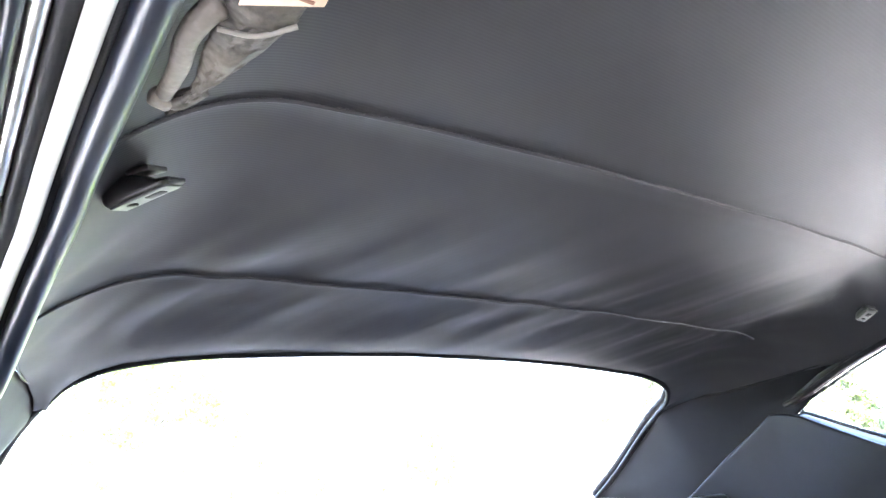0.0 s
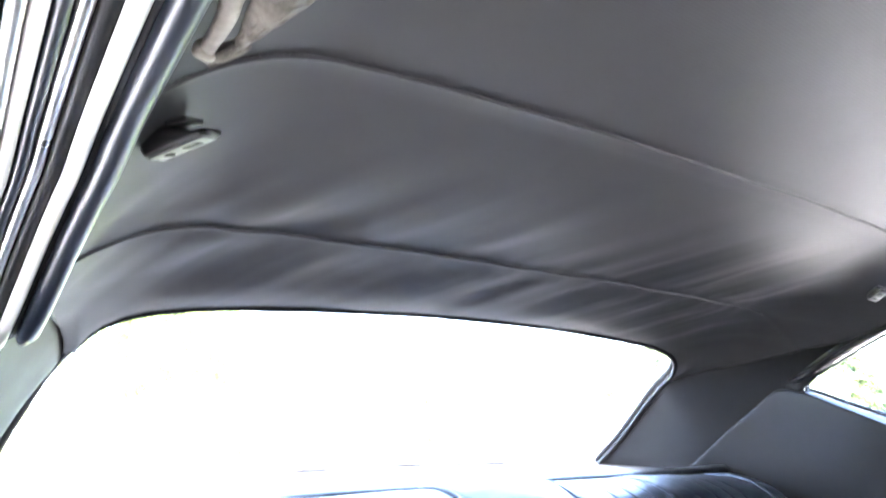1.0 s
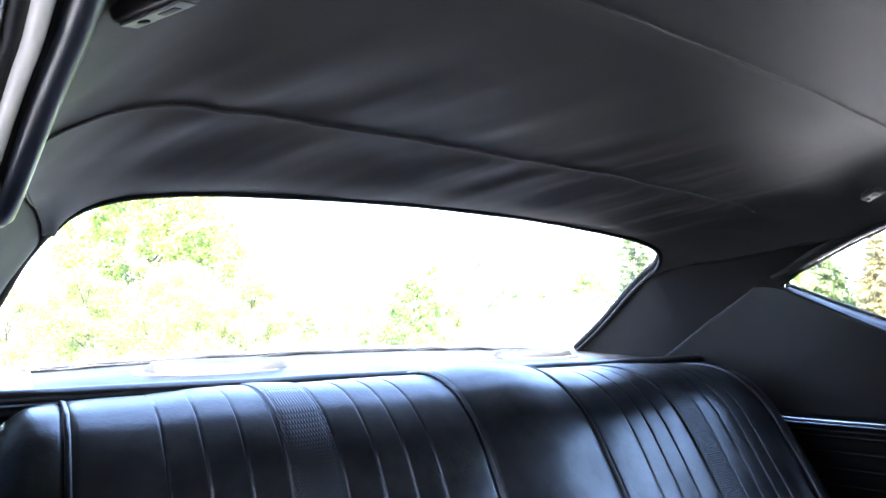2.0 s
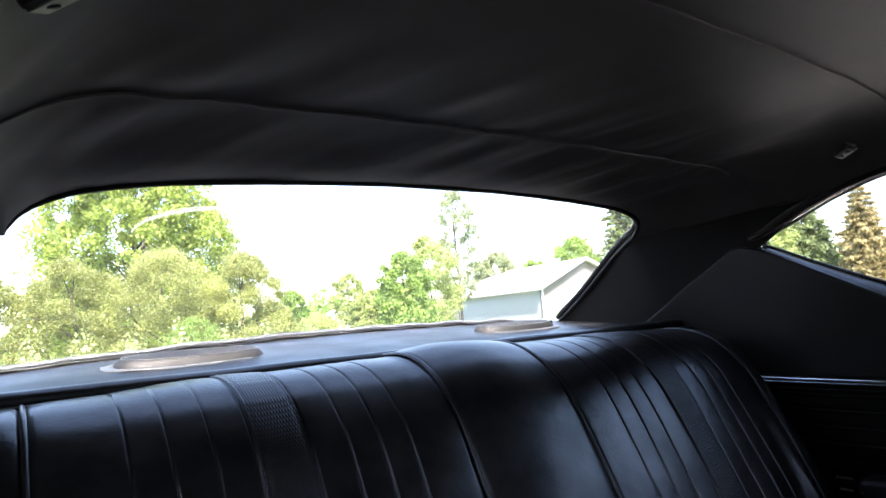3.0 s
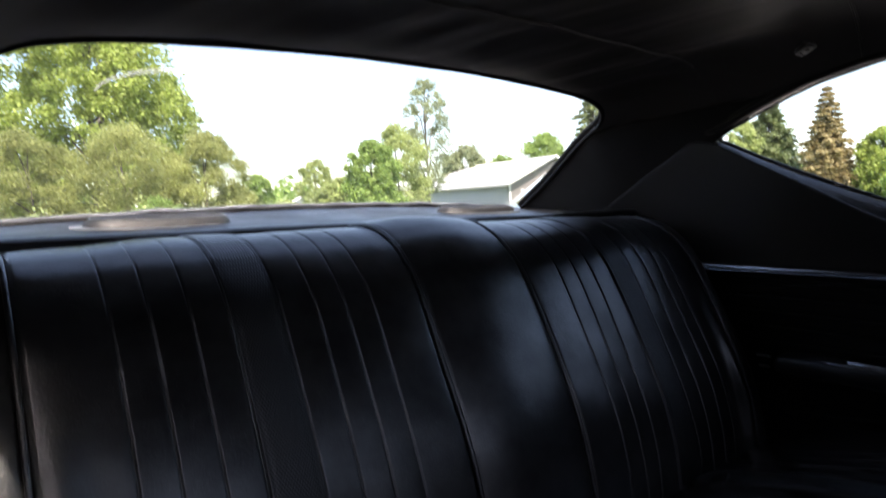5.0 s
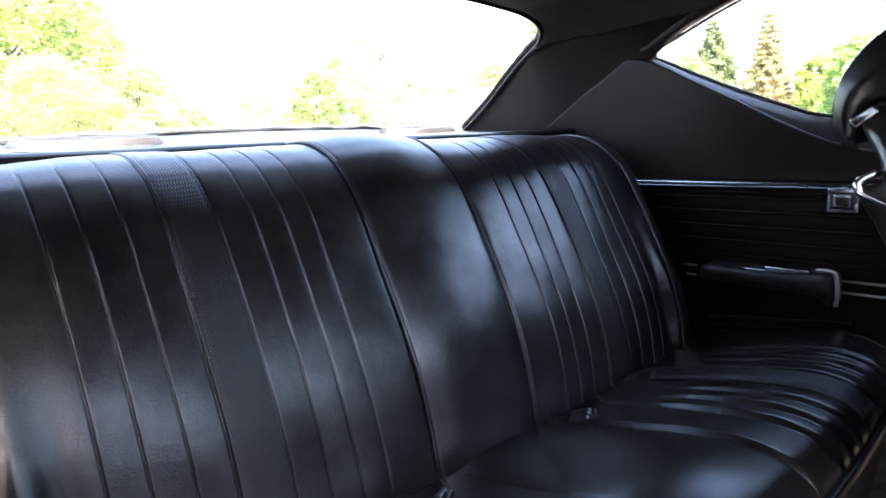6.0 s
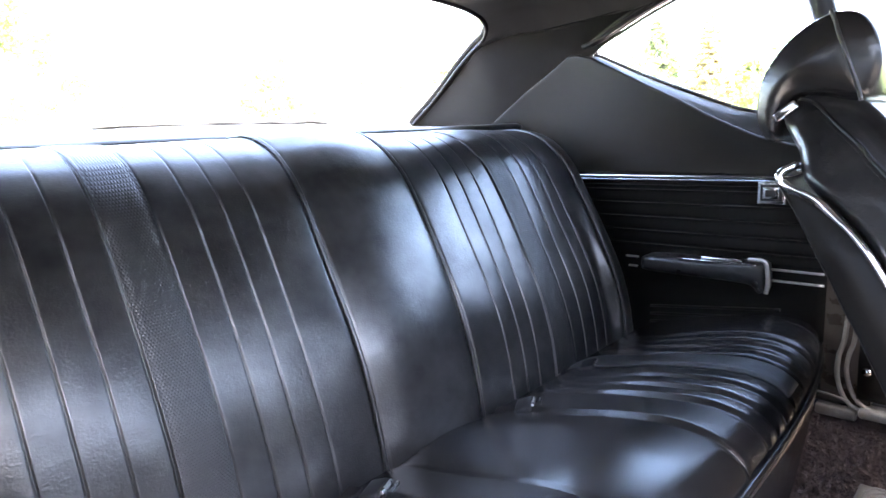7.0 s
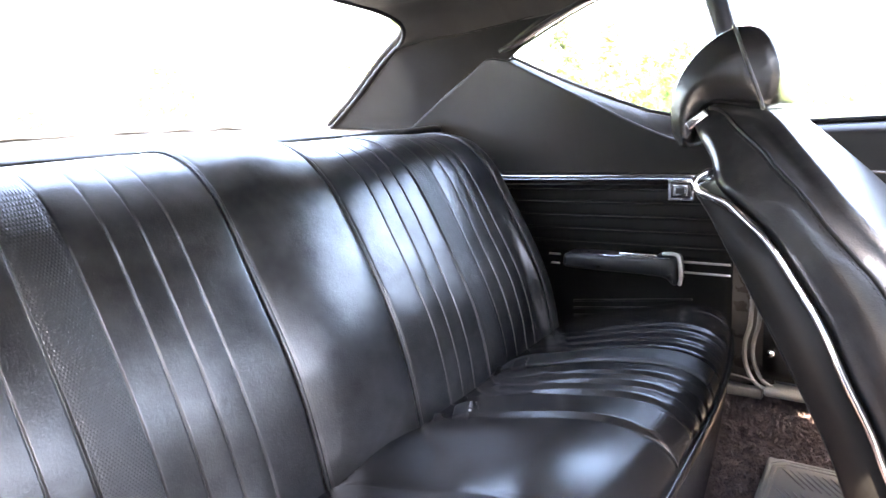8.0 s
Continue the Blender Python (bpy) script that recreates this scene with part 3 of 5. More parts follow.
    part("window_lip", sheet("window_lip", flip(window_lip), 60, 12, 0.008), LIP, wall, "glossy black lip below the quarter window")
    part("corner_pad", block("corner_pad", (0.006, 0.10, 0.11), 0.002, P(0.694, 1.281, 1.092)), RUBBER, wall, "dark pad in the window's corner")
    # lower panel with horizontal pleats
    def lower_panel(u, v):
        y = 1.56 + (0.765 - 1.56) * u
        z = 0.835 + (0.42 - 0.835) * v
        rib = 0.0
        if z > 0.662:
            rib = 0.0030
            for g in (0.8125, 0.8025, 0.774, 0.744, 0.714, 0.684):
                rib += 0.0026 * bell(z - g + 0.0030, 0.0016) - 0.0035 * bell(z - g, 0.0016)
        return P(0.690 - rib + 0.0012 * noise.noise(Vector((y * 7, z * 20, sgn))), y, z)
    part("lower_panel", sheet("lower_panel", flip(lambda u, v: lower_panel(u, 1 - v)), 50, 360, 0.012), TRIM, wall, "horizontally pleated black lower trim")
    part("chrome_strip", sweep("chrome_strip", [P(0.668, y, 0.831) for y in np.linspace(1.40, 0.768, 20)], disc(0.004, 8, 0.0032)), CHROME, wall, "slim chrome trim strip")
    part("chrome_strip", sweep("chrome_strip", [P(0.684, y, 0.822) for y in np.linspace(1.38, 0.768, 20)], disc(0.0016, 6)), CHROME, wall, "thin lower chrome line")
    for z, y0, y1 in ((0.654, 0.862, 0.768), (0.6325, 0.862, 0.768), (0.652, 1.155, 1.128), (0.631, 1.150, 1.130)):
        part("chrome_strip", sweep("chrome_strip", [P(0.682, y, z) for y in np.linspace(y0, y1, 6)], disc(0.0032, 8, 0.0024)), ALUMINIUM, wall, "slim chrome trim strip")
    # vent ribs low down behind the cushion's end
    for k in range(5):
        z = 0.5465 - 0.0175 * k
        part("rib", sweep("rib", [P(0.686, y, z + 0.12 * (1.079 - y)) for y in np.linspace(1.10, 0.84, 8)], disc(0.004, 8, 0.003)), TRIM, wall)
    # jamb end of the panel, with its bright seals and the sill plate
    part("jamb", block("jamb", (0.10, 0.10, 0.50), 0.012, P(0.742, 0.735, 0.655)), JAMB, wall, "grey painted door jamb")
    for k, (yy, r, m) in enumerate(((0.729, 0.0042, PALE), (0.714, 0.0038, PALE))):
        h = 0.006 * k
        loop = smooth_line([P(0.689, yy, 0.86), P(0.689, yy, 0.57), P(0.689, yy + 0.009, 0.507), P(0.689, yy + 0.010, 0.464 + h), P(0.688, yy - 0.004, 0.425 + h), P(0.687, yy - 0.025, 0.409 + h), P(0.686, yy - 0.075, 0.404 + h), P(0.685, 0.30, 0.402 + h)], 70)
        part("jamb_seal", sweep("jamb_seal", loop, disc(r, 8), up=(1, 0, 0)), m, wall, "pale worn door seal")
    # roof rail: moulding, weatherstrip and bright window frame
    ys = np.linspace(0.02, 1.235, 70)
    def rail(dx, dz):
        return [P(lerp(y, [-0.4, 0.3, 0.75, 1.0, 1.15, 1.24], [0.560, 0.568, 0.578, 0.601, 0.623, 0.637]) + dx, y, glass_top(min(y, 1.23)) + 0.004 + dz) for y in ys]
    near_side = sgn < 0
    if near_side:
        part("roof_moulding", sweep("roof_moulding", rail(-0.0080, 0.0), disc(0.0092, 20, 0.0088), scale=np.r_[0.5, np.ones(68), 0.6]), GLOSS, wall, "glossy black roof rail moulding")
        # dark strip laid in the recess so the gap stays black
        part("gap_strip", sweep("gap_strip", rail(0.0040, 0.006), disc(0.0068, 12)), RUBBER, wall, "dark strip filling the gap beside the moulding")
        part("window_frame", sweep("window_frame", rail(0.0115, -0.005), disc(0.0055, 14)), WHITEBAR, wall, "metal window frame bar, its bright reflection coloured white")
        part("windlace", sweep("windlace", rail(0.0220, -0.001), disc(0.0058, 12)), RUBBER, wall, "round black windlace")
        for k in range(4):
            part("frame_rib", sweep("frame_rib", rail(0.0318 + 0.0085 * k, -0.005 - 0.003 * k), disc(0.0042, 10)), (ALUMINIUM, GLOSS, WHITEBAR, ALUMINIUM)[k], wall, "bright ribbed window moulding")
    else:
        part("roof_moulding", sweep("roof_moulding", rail(0.0, 0.0), disc(0.0065, 16, 0.006), scale=np.r_[0.5, np.ones(53), np.linspace(1, 0.8, 16)]), RUBBER, wall, "black roof rail moulding")
        part("windlace", sweep("windlace", rail(0.016, 0.003), disc(0.0065, 12)), RUBBER, wall, "round black windlace")
        part("window_frame", sweep("window_frame", rail(0.035, 0.004), disc(0.0030, 12)), CHROME, wall, "bright metal window frame")
    out = 0.0 if near_side else 0.013
    part("weatherstrip", sweep("weatherstrip", rail(0.067 if near_side else 0.052, -0.003 + out), disc(0.0085, 8, 0.010)), RUBBER, wall, "black rubber weatherstrip")
    part("drip_rail", sweep("drip_rail", rail(0.082 if near_side else 0.067, -0.003 + 2 * out), disc(0.009, 8, 0.007)), ALUMINIUM if near_side else RUBBER, wall, "drip rail along the roof edge")
    part("rail_cover", sheet("rail_cover", flip(lambda u, v: P(lerp(0.02 + 1.21 * u, [-0.4, 0.3, 0.75, 1.0, 1.15, 1.24], [0.565, 0.575, 0.586, 0.606, 0.630, 0.655]) + 0.11 * v, 0.02 + 1.21 * u, glass_top(0.02 + 1.21 * u) + 0.012 + (0.05 * v if sgn > 0 else 0.0) + 0.07 * math.sin(math.pi * v) * (1 - v))), 50, 8, -0.008), TRIM, wall, "dark painted roof edge")
    return wall


build_side(1)
build_side(-1)


def side_window(sgn):
    nm = "window_2" if sgn > 0 else "window_3"
    win = thing(nm, (sgn * 0.70, 1.0, 0.93), "wedge-shaped rear quarter window in a bright metal frame", "window", kind="structure")
    P = lambda x, y, z: (sgn * x, y, z)
    def q(u, v):
        y = 1.23 - (1.23 - 0.79) * u
        z = sill_z(y) - 0.012 + (glass_top(y) + 0.012 - sill_z(y) + 0.012) * v
        return P(0.702 - 0.045 * (z - 0.93) / 0.27, y, z)
    pn = part("pane", sheet("pane", q if sgn > 0 else (lambda u, v: q(1 - u, v)), 20, 8, -0.004, False), GLASS, win, "clear glass pane")
    pn.visible_shadow = False
    ys = np.linspace(1.234, 0.765, 40)
    part("window_sill", sweep("window_sill", [P(0.693, y, sill_z(y) - 0.003) for y in ys], disc(0.0070, 10, 0.0036)), RUBBER, win, "black sill weatherstrip")
    part("divider", sweep("divider", smooth_line([P(0.700, 0.742, 0.93), P(0.685, 0.776, 1.06), P(0.664, 0.815, 1.205)], 12), [(-0.015, -0.012), (0.015, -0.012), (0.018, 0.0), (0.015, 0.012), (-0.015, 0.012), (-0.018, 0)], up=(1, 0, 0)), GLOSS, win, "dark window divider bar with a bright edge")
    part("divider_edge", sweep("divider_edge", smooth_line([P(0.692, 0.760, 0.93), P(0.677, 0.794, 1.06), P(0.656, 0.833, 1.205)], 12), disc(0.003, 6), up=(1, 0, 0)), CHROME, win)
    return win


side_window(1)
side_window(-1)

# driver's door: upper panel, belt trim and lower panel; the other door stands open, out of view
door = thing("door_1", (0.70, 0.3, 0.43), "closed car door with a black vinyl inner panel", "door", kind="structure")


def door_face(u, v):
    y = 0.706 - 1.09 * u
    if v < 0.75:
        return (0.684 - 0.012 * (v / 0.75), y, 0.43 + 0.465 * v / 0.75)
    a = (v - 0.75) / 0.25 * math.pi / 2
    return (0.672 + 0.04 * (1 - math.cos(a)), y, 0.895 + 0.022 * math.sin(a))


part("door_panel", sheet("door_panel", door_face, 40, 30, 0.02), PANEL, door, "black vinyl door panel")
part("chrome_strip", sweep("chrome_strip", [(0.674, y, 0.835) for y in np.linspace(0.71, -0.38, 12)], disc(0.004, 8, 0.0032)), CHROME, door, "slim chrome trim strip")
part("belt_seal", sweep("belt_seal", [(0.712, y, 0.922) for y in np.linspace(0.715, -0.38, 12)], disc(0.007, 8, 0.005)), RUBBER, door, "black belt weatherstrip")
part("door_stud", sweep("door_stud", [(0.684, 0.692, 0.487), (0.678, 0.692, 0.487), (0.672, 0.692, 0.487)], disc(0.007, 12), up=(0, 0, 1)), CHROME, door, "small chrome stud")

# ---- floor ----
def floor_pt(u, v):
    x, y = 0.70 * (1 - 2 * u), -0.9 + 1.70 * v
    hump = 0.10 * bell(x, 0.13)
    z = 0.298 + hump + 0.003 * noise.noise(Vector((x * 30, y * 30, 0))) + 0.094 * min(1.0, max(0.0, (abs(x) - 0.60) / 0.085)) ** 1.6
    return (x, y, z)


floor = part("floor", sheet("floor", floor_pt, 110, 120, -0.02), CARPET)
tagged(floor, "dark brown-black loop pile carpet over the car floor", "carpet", kind="structure")
tufts_v, tufts_f = [], []
rng = random.Random(4)
for _ in range(15000):
    x, y = rng.uniform(0.08, 0.695), rng.uniform(0.40, 0.80)
    b = floor_pt((1 - x / 0.70) / 2, (y + 0.9) / 1.7)
    clump = noise.noise(Vector((x * 60, y * 60, 4.0)))
    a, r, h = rng.uniform(0, 6.28), rng.uniform(0.0018, 0.0034), rng.uniform(0.003, 0.006) + 0.005 * max(0.0, clump)
    k = len(tufts_v)
    tx, ty = rng.uniform(-0.003, 0.003), rng.uniform(-0.003, 0.003)
    for f, z in ((1.0, -0.001), (0.9, 0.6 * h)):
        tufts_v += [(b[0] + tx * f + r * f * math.cos(a + j * 1.571), b[1] + ty * f + r * f * math.sin(a + j * 1.571), b[2] + z) for j in range(4)]
    tufts_v.append((b[0] + tx, b[1] + ty, b[2] + h))
    tufts_f += [(k + j, k + (j + 1) % 4, k + 4 + (j + 1) % 4, k + 4 + j) for j in range(4)] + [(k + 4 + j, k + 4 + (j + 1) % 4, k + 8) for j in range(4)]
pile = part("carpet_pile", mesh_of("carpet_pile", tufts_v, tufts_f), CARPET, floor)
pile["kind"] = "stuff"
sill = part("sill_plate", block("sill_plate", (0.10, 1.04, 0.016), 0.006, (0.716, 0.18, 0.408)), PALE)
tagged(sill, "worn bright metal door sill plate", "sill plate", kind="structure")
KICK = material("scuffed_plate", (0.15, 0.135, 0.115), 0.4, vary=0.5, vscale=40, grain=0.5, gscale=120, dent=0.2, dscale=60)
scuff = thing("kick_plate", (0.684, 0.734, 0.39), "pale scuffed kick plate at the door jamb", "kick plate", kind="structure")
part("plate", block("plate", (0.022, 0.066, 0.020), 0.004, (0.684, 0.736, 0.399)), KICK, scuff)
part("rim", sweep("rim", smooth_line([(0.690, 0.772, 0.428), (0.680, 0.766, 0.431), (0.677, 0.742, 0.430), (0.678, 0.715, 0.424)], 20), disc(0.0022, 8)), PALE, scuff, "bright worn rim")

# plain outer skins that close the car round
wall_outer = thing("wall_outer", (0, 0.5, 0.2), "dark painted outer body of the car", "car body", kind="structure")
part("quarter_skin", block("quarter_skin", (0.03, 2.0, 0.66), 0.012, (0.80, 1.75, 0.55)), PAINT, wall_outer)
part("quarter_skin", block("quarter_skin", (0.03, 2.0, 0.66), 0.012, (-0.80, 1.75, 0.55)), PAINT, wall_outer)
part("door_skin", block("door_skin", (0.03, 1.15, 0.66), 0.012, (0.80, 0.16, 0.57)), PAINT, wall_outer)
part("deck_lid", block("deck_lid", (1.56, 0.90, 0.03), 0.012, (0, 2.32, 0.80)), PAINT, wall_outer)
part("rear_bulkhead", block("rear_bulkhead", (1.5, 0.02, 0.62), 0.004, (0, 1.52, 0.61)), PAINT, wall_outer)
part("underbody", block("underbody", (1.6, 3.7, 0.04), 0.01, (0, 0.9, 0.25)), PAINT, wall_outer)
part("firewall", block("firewall", (1.56, 0.04, 0.68), 0.01, (0, -0.92, 0.57)), TRIM, wall_outer)

# Unseen slab on the left, toned to bounce sun onto the headliner.
path = part("bounce_apron", sheet("bounce_apron", lambda u, v: (-8 + 6.8 * u, -14 + 22 * v, 0.0), 10, 20, 0.1), APRON)
tagged(path, "unseen pale apron added to bounce light into the cabin", "path", kind="structure")
# Ground here is out of view; its pale tone lifts light through the windows.
pavement = part("pavement", sheet("pavement", lambda u, v: (-1.2 + 10.2 * u, -14 + 22 * v, 0.0 + 0.0 * u), 20, 20, 0.1), CONCRETE)
tagged(pavement, "unseen pale concrete drive that bounces light into the cabin", "drive", kind="structure")
part("sill_skin", block("sill_skin", (0.12, 1.2, 0.17), 0.02, (0.755, 0.16, 0.335)), TRIM, wall_outer)
part("sill_skin", block("sill_skin", (0.12, 1.2, 0.17), 0.02, (-0.755, 0.16, 0.335)), PAINT, wall_outer)

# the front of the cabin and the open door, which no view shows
open_door = block("open_door", (0.06, 1.15, 0.62), 0.02, (0, 0.575, 0.62))
open_door.transform(Matrix.Translation((-0.76, -0.42, 0)) @ Matrix.Rotation(radians(68), 4, "Z"))
part("open_door", open_door, PAINT, wall_outer, "passenger door standing wide open")
# Unseen block, made tan to reflect light up to the front headliner.
part("unseen_dashboard", block("unseen_dashboard", (1.44, 0.46, 0.38), 0.05, (0, -0.64, 0.68)), BOUNCE_PAD, wall_outer)
for sx in (-1, 1):
    part("windscreen_post", sweep("windscreen_post", [(sx * 0.72, -0.80, 0.90), (sx * 0.66, -0.40, 1.09), (sx * 0.59, 0.04, 1.265)], disc(0.030, 8), up=(1, 0, 0)), PAINT, wall_outer)

# plain grey walls added out of view to block sky light and reflections
BLOCKER = material("grey_board", (0.155, 0.165, 0.18), 0.8, vary=0.25, vscale=1.2, grain=0.3, gscale=40)
garage = part("wall_blocker_front", block("wall_blocker_front", (18, 0.3, 4.3), 0.02, (0.5, -8.0, 2.15)), BLOCKER)
tagged(garage, "plain grey wall added out of view to block front sky", "wall", kind="structure")
blocker_side = part("wall_blocker_side", block("wall_blocker_side", (0.3, 13.0, 2.4), 0.02, (-3.9, -1.5, 1.2)), BLOCKER)
tagged(blocker_side, "plain grey wall added out of view to dim side reflections", "wall", kind="structure")


# ---- rear seat ----
BACK = smooth_line([(1.500, 0.925), (1.475, 0.935), (1.43, 0.9445), (1.375, 0.9455), (1.335, 0.9395), (1.306, 0.929), (1.282, 0.915), (1.243, 0.878), (1.207, 0.820), (1.166, 0.740), (1.132, 0.660), (1.109, 0.580), (1.094, 0.500), (1.078, 0.42)], 120)
PIPES = (0.102, 0.562)
PLEATS = (0.180, 0.219, 0.258, 0.403, 0.443, 0.480)
WOVEN_EDGES = (0.302, 0.363)


def back_relief(x, s):
    """How far the upholstery stands out at x, at s from the crest (0) to the cushion (1)."""
    a = abs(x)
    d = 0.0
    for p in PLEATS:
        d -= 0.0024 * bell(a - p, 0.0012)
    for p in WOVEN_EDGES:
        d -= 0.0024 * bell(a - p, 0.0013)
        d -= 0.0018 * bell(a - p - (-0.006 if p > 0.33 else 0.006), 0.0013)
    for p in PIPES:
        d -= 0.0050 * bell(a - p, 0.0048)
    edges = [0.0, PIPES[0], *PLEATS[:3], *WOVEN_EDGES, *PLEATS[3:], PIPES[1], 0.64]
    for e0, e1 in zip(edges, edges[1:]):
        if e0 <= a < e1:
            if e0 == 0.0:
                d += 0.010 * (1 - (a / 0.102) ** 2)
            else:
                k = (a - e0) / (e1 - e0)
                d += 0.04 * (e1 - e0) * k * (1 - k)
    d += 0.006 * noise.noise(Vector((x * 3.0, s * 3.2, 7.0))) * (0.4 + s)
    d += 0.0022 * noise.noise(Vector((x * 11, s * 5, 2.0)))
    pull = max(0.0, s - 0.45)
    d += 0.010 * pull * noise.noise(Vector((x * 13, s * 2.2, 5.0)))
    d += (0.007 * bell(a - 0.540, 0.012) - 0.008 * bell(a - 0.512, 0.018)) * bell(s - 0.74, 0.16)
    return d


def back_point(u, v, lift=0.0):
    x = -0.635 + 1.27 * u
    i = v * (len(BACK) - 1)
    y, z = np.interp(i, range(len(BACK)), BACK[:, 0]), np.interp(i, range(len(BACK)), BACK[:, 1])
    k = int(min(max(i, 1), len(BACK) - 2))
    ty, tz = BACK[k + 1] - BACK[k - 1]
    l = math.hypot(ty, tz)
    ny, nz = tz / l, -ty / l
    fade = min(1.0, v * 9)
    r = back_relief(x, v) * fade + lift
    r += 0.006 * bell(v - 0.16, 0.09) * bell(max(0.0, abs(x) - 0.098), 0.012)
    e = max(0.0, (abs(x) - 0.585) / 0.05)
    r -= 0.045 * e ** 2.2
    drop = 0.012 * (abs(x) / 0.6) ** 4 * (1 - v)
    return (x, y + ny * r, z + nz * r - drop)


def strip_mesh(name, x0, x1, nx, ns, lift=0.0, v0=0.0, v1=1.0, thick=0.03):
    us = None
    if x1 - x0 > 1:
        us = set(np.linspace(0, 1, nx))
        for p in (*PLEATS, *WOVEN_EDGES, *PIPES):
            for s in (-1, 1):
                for o in (0, 0.0008, 0.0016, 0.0026, 0.004, 0.006, 0.009):
                    us |= {(s * p + o - x0) / (x1 - x0), (s * p - o - x0) / (x1 - x0)}
        us = sorted(round(u, 5) for u in us if 0 <= u <= 1)
        us = [a for a, b in zip(us, us[1:] + [9]) if b - a > 0.0002]
    return sheet(name, lambda u, v: back_point((x0 + (x1 - x0) * u + 0.635) / 1.27, v0 + (v1 - v0) * v, lift), nx, ns, -thick, us=us)


rear_seat = thing("rear_seat", (0, 1.15, 0.30), "black vinyl rear bench seat with pleats, piping and woven inserts", "car seat")
backrest = part("backrest", strip_mesh("backrest", -0.635, 0.635, 200, 90), VINYL, rear_seat, "pleated black vinyl backrest")
for s in (-1, 1):
    x0, x1 = sorted((s * (WOVEN_EDGES[0] + 0.0025), s * (WOVEN_EDGES[1] - 0.0025)))
    part("woven_insert", strip_mesh("woven_insert", x0, x1, 24, 110, 0.0022, 0.05, 0.99, 0.003), WOVEN, backrest, "embossed basket-weave vinyl insert")
    for p in PIPES:
        line = [back_point((s * p + 0.635) / 1.27, v, 0.0046) for v in np.linspace(0.07, 0.99, 100)]
        part("piping", sweep("piping", line, disc(0.0031, 8), up=(1, 0, 0)), VINYL, backrest, "glossy black piping")

# cushion
CUSH = smooth_line([(1.115, 0.450), (1.10, 0.490), (1.06, 0.520), (0.98, 0.545), (0.88, 0.571), (0.80, 0.582), (0.745, 0.576), (0.715, 0.557), (0.706, 0.535)], 80)
CUSH_HALF = 0.690


def cush_relief(x, s):
    a = abs(x)
    d = 0.0
    for p, w in ((0.103, 0.004), (0.578, 0.0032)):
        d -= 0.0050 * bell(a - p, w)
    for p in (*PLEATS, *WOVEN_EDGES):
        d -= 0.0065 * bell(a - p, 0.0065) * (0.10 + 0.90 * min(1, max(0, (s - 0.22) * 2.4)))
    if 0.103 < a < 0.578:
        d += 0.004
        d += 0.0025 * noise.noise(Vector((x * 34, s * 2.2, 1.4))) * max(0, s - 0.25)
    if a <= 0.103:
        d += 0.008 * (1 - (a / 0.103) ** 2)
    d += 0.005 * noise.noise(Vector((x * 3.5, s * 2.6, 11.0)))
    d += 0.002 * noise.noise(Vector((x * 12, s * 4, 3.0)))
    return d * (1 - 0.85 * s ** 8)


def cush_point(u, v, lift=0.0):
    x = -CUSH_HALF + 2 * CUSH_HALF * u
    i = v * (len(CUSH) - 1)
    y, z = np.interp(i, range(len(CUSH)), CUSH[:, 0]), np.interp(i, range(len(CUSH)), CUSH[:, 1])
    k = int(min(max(i, 1), len(CUSH) - 2))
    ty, tz = CUSH[k + 1] - CUSH[k - 1]
    l = math.hypot(ty, tz)
    ny, nz = tz / l, -ty / l
    r = cush_relief(x, v) + lift
    e = max(0.0, (abs(x) - 0.60) / (CUSH_HALF - 0.60))
    z -= 0.040 * e ** 2.6
    y += (0.050 * (abs(x) / 0.62) ** 3) * v ** 2
    z += 0.004 * (abs(x) / 0.6) ** 2
    return (x, y + ny * r, z + nz * r)


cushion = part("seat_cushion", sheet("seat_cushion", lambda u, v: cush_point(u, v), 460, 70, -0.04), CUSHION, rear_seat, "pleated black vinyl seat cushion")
front = [cush_point(u, 1.0, 0.003) for u in np.linspace(0.004, 0.996, 140)]
part("piping", sweep("piping", front, disc(0.0045, 8)), CUSHION, cushion, "glossy black piping")
for s in (-1, 1):
    part("woven_insert", sheet("woven_insert", lambda u, v: cush_point((s * 0.3325 + (u - 0.5) * 0.054 + CUSH_HALF) / (2 * CUSH_HALF), 0.08 + 0.86 * v, 0.0018), 26, 60, -0.002), WOVEN_FLAT, cushion, "embossed basket-weave vinyl insert")
    for p in (0.103, 0.578):
        line = [cush_point((s * p + CUSH_HALF) / (2 * CUSH_HALF), v, 0.0016) for v in np.linspace(0.08, 1.0, 60)]
        part("piping", sweep("piping", line, disc(0.0013, 8), up=(1, 0, 0)), CUSHION, cushion, "glossy black piping")


def cush_front(u, v):
    x, y, z = cush_point(u, 1.0)
    return (x, y - 0.004 + 0.035 * v * v + 0.006 * math.sin(v * 3.1), z - 0.004 - 0.235 * v)


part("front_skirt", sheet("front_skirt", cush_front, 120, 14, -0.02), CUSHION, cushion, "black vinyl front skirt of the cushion")


